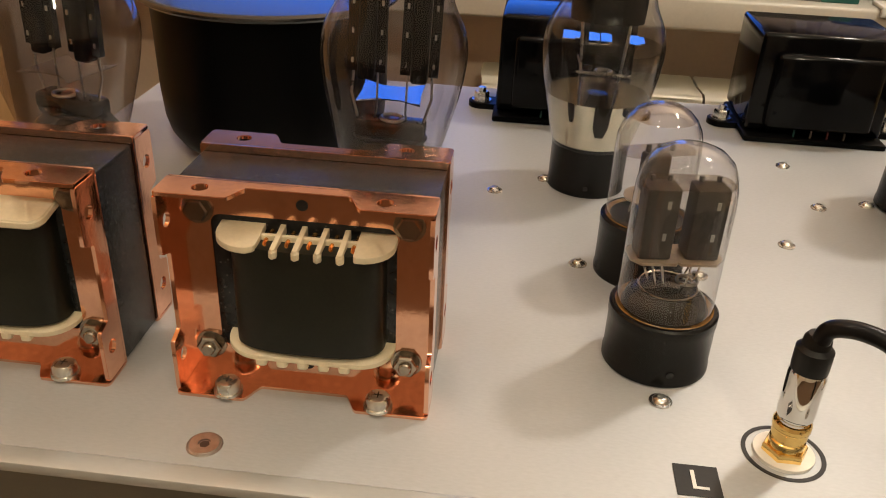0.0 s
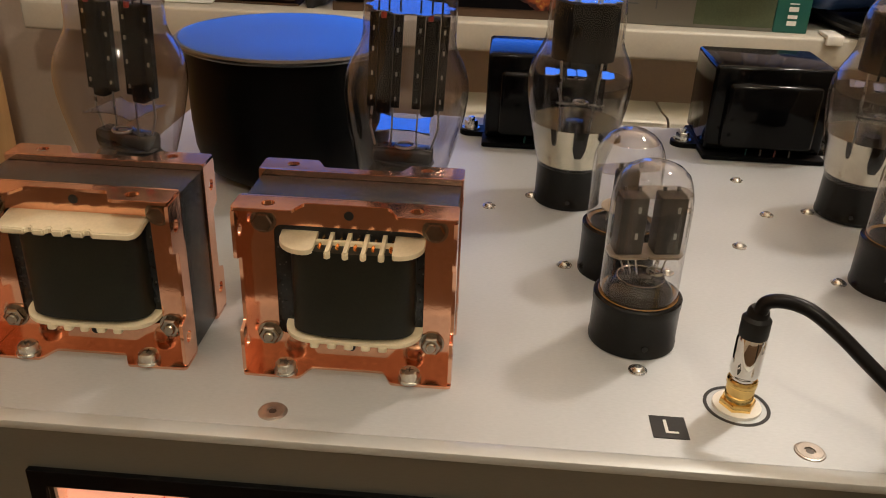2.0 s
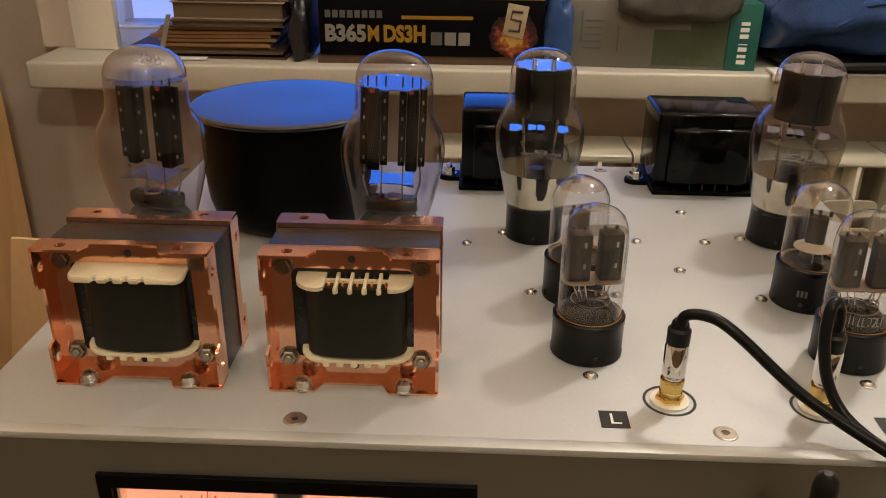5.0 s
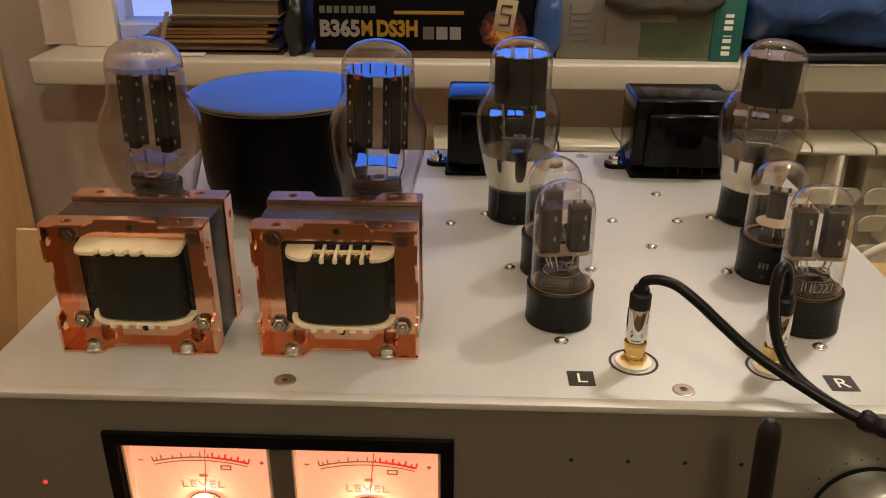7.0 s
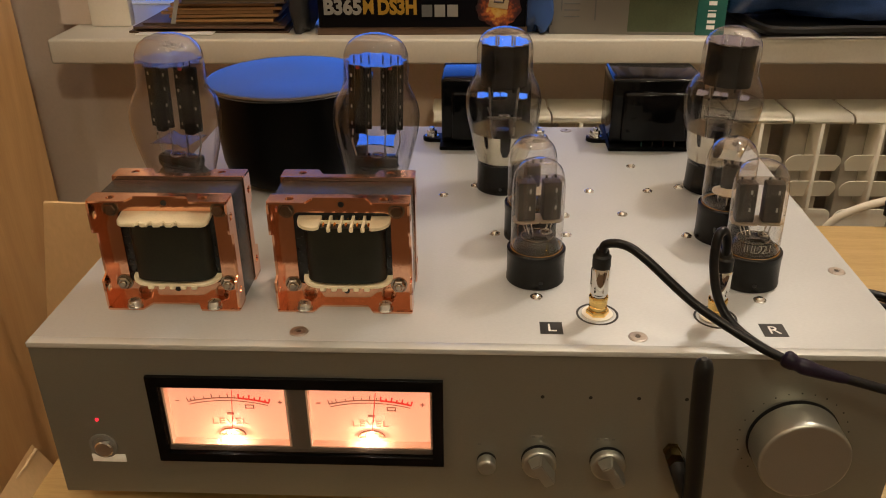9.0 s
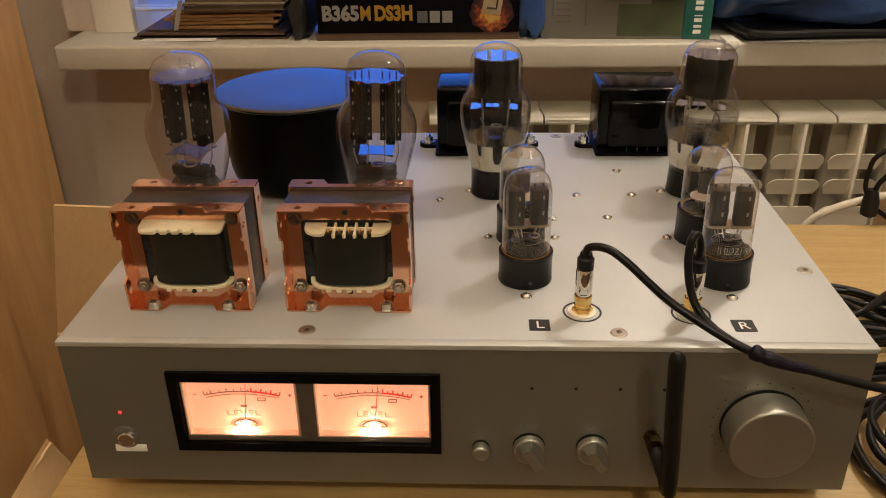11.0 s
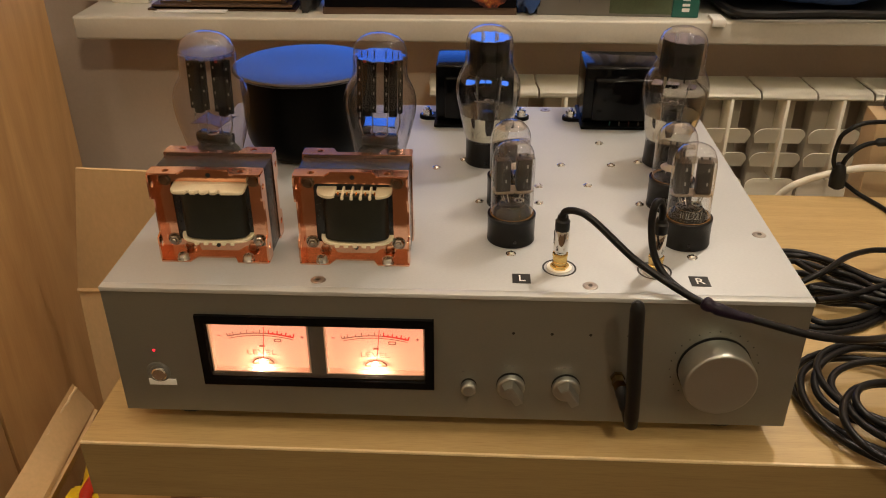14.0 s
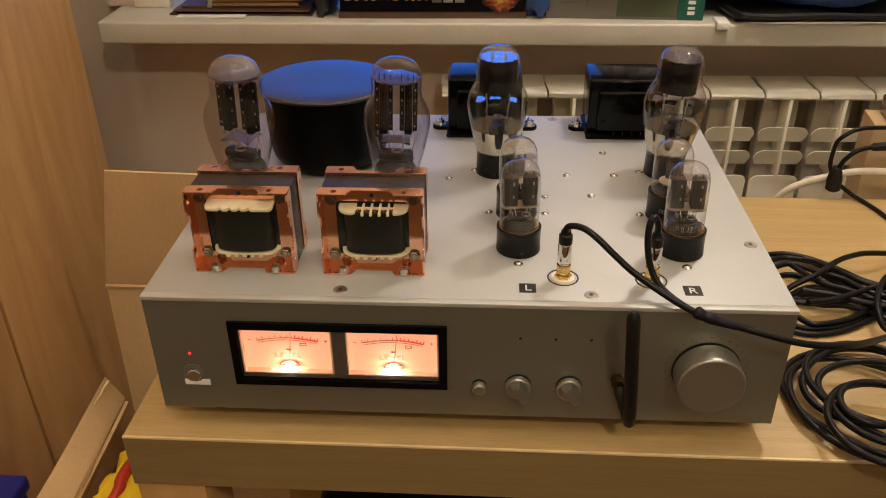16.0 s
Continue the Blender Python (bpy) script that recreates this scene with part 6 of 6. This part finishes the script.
for label, points in (
    ("slack black cable at the back of the bundle", ((0.2783, 0.2501, 0.004), (0.3042, 0.2553, 0.004), (0.3261, 0.2476, 0.004), (0.3467, 0.2298, 0.004), (0.3650, 0.2088, 0.004), (0.3977, 0.1893, 0.004))),
    ("slack black cable lying in a bundle", ((0.2813, 0.2398, 0.002), (0.3033, 0.2511, 0.002), (0.3259, 0.2457, 0.002), (0.3412, 0.2278, 0.002), (0.3579, 0.2020, 0.002), (0.3716, 0.1750, 0.002), (0.3905, 0.1481, 0.002))),
    ("slack black cable lying in a bundle", ((0.2782, 0.2167, 0.008), (0.3012, 0.2298, 0.008), (0.3212, 0.2184, 0.008), (0.3388, 0.1949, 0.008), (0.3562, 0.1744, 0.008), (0.3810, 0.1519, 0.008))),
    ("slack black cable lying in a bundle", ((0.2836, 0.2177, 0.000), (0.3036, 0.2234, 0.000), (0.3268, 0.2145, 0.000), (0.3530, 0.2011, 0.000), (0.3821, 0.2003, 0.000), (0.4217, 0.1963, 0.000))),
    ("slack black cable lying in a bundle", ((0.2797, 0.1725, 0.006), (0.3081, 0.1920, 0.006), (0.3266, 0.1872, 0.006), (0.3482, 0.1780, 0.006), (0.3675, 0.1672, 0.006), (0.4033, 0.1582, 0.006))),
    ("slack black cable lying in a bundle", ((0.2828, 0.1746, 0.001), (0.3080, 0.1884, 0.001), (0.3370, 0.1850, 0.001), (0.3610, 0.1698, 0.001), (0.3885, 0.1428, 0.001))),
    ("slack black cable lying in a bundle", ((0.2799, 0.1640, 0.010), (0.3021, 0.1605, 0.010), (0.3335, 0.1670, 0.010), (0.3720, 0.1811, 0.010), (0.4204, 0.1998, 0.010))),
    ("slack black cable lying in a bundle", ((0.2858, 0.1827, 0.003), (0.3114, 0.1693, 0.003), (0.3353, 0.1676, 0.003), (0.3586, 0.1521, 0.003), (0.3825, 0.1301, 0.003))),
    ("slack black cable lying in a bundle", ((0.3170, 0.2391, 0.009), (0.3304, 0.2313, 0.009), (0.3471, 0.2119, 0.009), (0.3616, 0.1961, 0.009), (0.3801, 0.1922, 0.009), (0.4139, 0.1843, 0.009))),
    ("slack black cable lying in a bundle", ((0.3005, 0.2212, 0.012), (0.3171, 0.1926, 0.012), (0.3378, 0.1804, 0.012), (0.3565, 0.1650, 0.012), (0.3845, 0.1405, 0.012))),
    ("slack black cable lying in a bundle", ((0.3175, 0.2103, 0.013), (0.3386, 0.1976, 0.013), (0.3516, 0.1785, 0.013), (0.3717, 0.1676, 0.013), (0.4053, 0.1672, 0.013))),
    ("slack black cable lying in a bundle", ((0.2977, 0.1788, 0.012), (0.3203, 0.1724, 0.012), (0.3453, 0.1610, 0.012), (0.3711, 0.1534, 0.012), (0.4041, 0.1530, 0.012))),
    ("slack black cable lying in a bundle", ((0.2944, 0.1546, 0.015), (0.3205, 0.1609, 0.015), (0.3560, 0.1784, 0.015), (0.3912, 0.1927, 0.015), (0.4248, 0.2016, 0.015))),
    ("slack black cable curving out from under the amplifier", ((0.2771, 0.1620, 0.004), (0.2920, 0.1396, 0.004), (0.3059, 0.1385, 0.004), (0.3274, 0.1461, 0.004), (0.3520, 0.1607, 0.004), (0.3888, 0.1799, 0.004))),
    ("slack black cable curving out from under the amplifier", ((0.2720, 0.1503, 0.000), (0.2790, 0.1413, 0.000), (0.2965, 0.1363, 0.000), (0.3220, 0.1414, 0.000), (0.3463, 0.1559, 0.000), (0.3866, 0.1839, 0.000))),
    ("slack black cable curving out from under the amplifier", ((0.2664, 0.1392, 0.000), (0.2784, 0.1315, 0.000), (0.2986, 0.1283, 0.000), (0.3250, 0.1366, 0.000), (0.3496, 0.1518, 0.000), (0.3943, 0.1788, 0.000))),
):
    run("slack_cable", label, points)
run("looped_cable", "single black cable arching over the bundle", [(0.2806, 0.1828, 0.004), (0.2945, 0.1858, 0.014), (0.3127, 0.1922, 0.020), (0.3382, 0.2157, 0.020), (0.3595, 0.2310, 0.018), (0.3787, 0.2392, 0.016), (0.4096, 0.2472, 0.010), (0.4424, 0.2450, 0.002)])
run("looped_cable", "black cable bent back in a wide loop", [(0.4342, 0.2393, 0.004), (0.3968, 0.2170, 0.012), (0.3717, 0.1904, 0.016), (0.3536, 0.1577, 0.018), (0.3484, 0.1378, 0.014), (0.3515, 0.1276, 0.008), (0.3699, 0.1214, 0.002)])

# ---- right rear: power brick, its lead and a white cable ----
brick = thing("carton_box", "small brown carton with clear tape on top", "carton", (0.5360, 0.4381, FLOOR_Z), ROOM - 8)
part("body", box(-0.085, 0.14, 0.0, 0.05, 0.0, 0.800, 0.002), CLEARBOX, brick)
part("lid", box(-0.07, 0.138, 0.006, 0.046, 0.8002, 0.822, 0.003), mat("smoked_plastic", (0.10, 0.075, 0.06), 0.15, vary=0.3, scale=40), brick, "smoked plastic lid")
pl = thing("power_lead", "black power lead with a barrel plug", "cable")
part("plug", sweep([(0.3984, 0.3944, TABLE_Z + 0.0080), (0.3984, 0.3943, TABLE_Z + 0.0100), (0.3981, 0.3946, TABLE_Z + 0.022), (0.3977, 0.3951, TABLE_Z + 0.032), (0.3973, 0.3949, TABLE_Z + 0.036)], [0.0050, 0.0080, 0.0082, 0.0064, 0.0040], 18), RUBBER, pl)
part("lead", sweep(smooth_line([(0.3975, 0.3941, 0.0083), (0.3934, 0.3947, 0.0153), (0.3891, 0.3940, 0.0263), (0.3888, 0.3932, 0.0414), (0.3905, 0.3925, 0.0534), (0.3974, 0.3922, 0.0608), (0.4063, 0.3931, 0.0658), (0.4200, 0.3942, 0.0682), (0.4542, 0.3968, 0.0680)], 8), 0.0024, 12), CABLE, pl)
part("lead", sweep(smooth_line([(0.3975, 0.3941, 0.0083), (0.4009, 0.3942, 0.0253), (0.4054, 0.3939, 0.0333), (0.4128, 0.3946, 0.0402), (0.4216, 0.3956, 0.0437), (0.4314, 0.3967, 0.0451)], 8), 0.0026, 12), CABLE, pl)
part("sleeve", sweep([(0.4285, 0.3967, 0.0449), (0.4314, 0.3967, 0.0451), (0.4539, 0.3991, 0.0459), (0.4832, 0.4026, 0.0467)], [0.0026, 0.0044, 0.0050, 0.0050], 14), RUBBER, pl, "thick moulded sleeve")
part("lead", sweep(smooth_line([(0.3991, 0.3933, 0.0043), (0.4094, 0.3918, -0.0027), (0.4195, 0.3890, -0.0095), (0.4270, 0.3800, TABLE_Z + 0.0027), (0.4345, 0.3600, TABLE_Z + 0.0025), (0.4438, 0.3304, TABLE_Z + 0.0024), (0.4750, 0.2963, TABLE_Z + 0.0024)], 8), 0.0024, 12), CABLE, pl)
white = part("white_cable", sweep(smooth_line([(0.3416, 0.4300, -0.1041), (0.3454, 0.4228, -0.0490), (0.3547, 0.4172, -0.0219), (0.3737, 0.4102, -0.0049), (0.3965, 0.4036, 0.0066), (0.4192, 0.3983, 0.0146), (0.4438, 0.3953, 0.0170), (0.4830, 0.3940, 0.0139), (0.5414, 0.3915, TABLE_Z + 0.0045)], 8), 0.0040, 14), WHITECABLE)
tagged(white, "thick white cable arching up from behind the table edge", "cable")
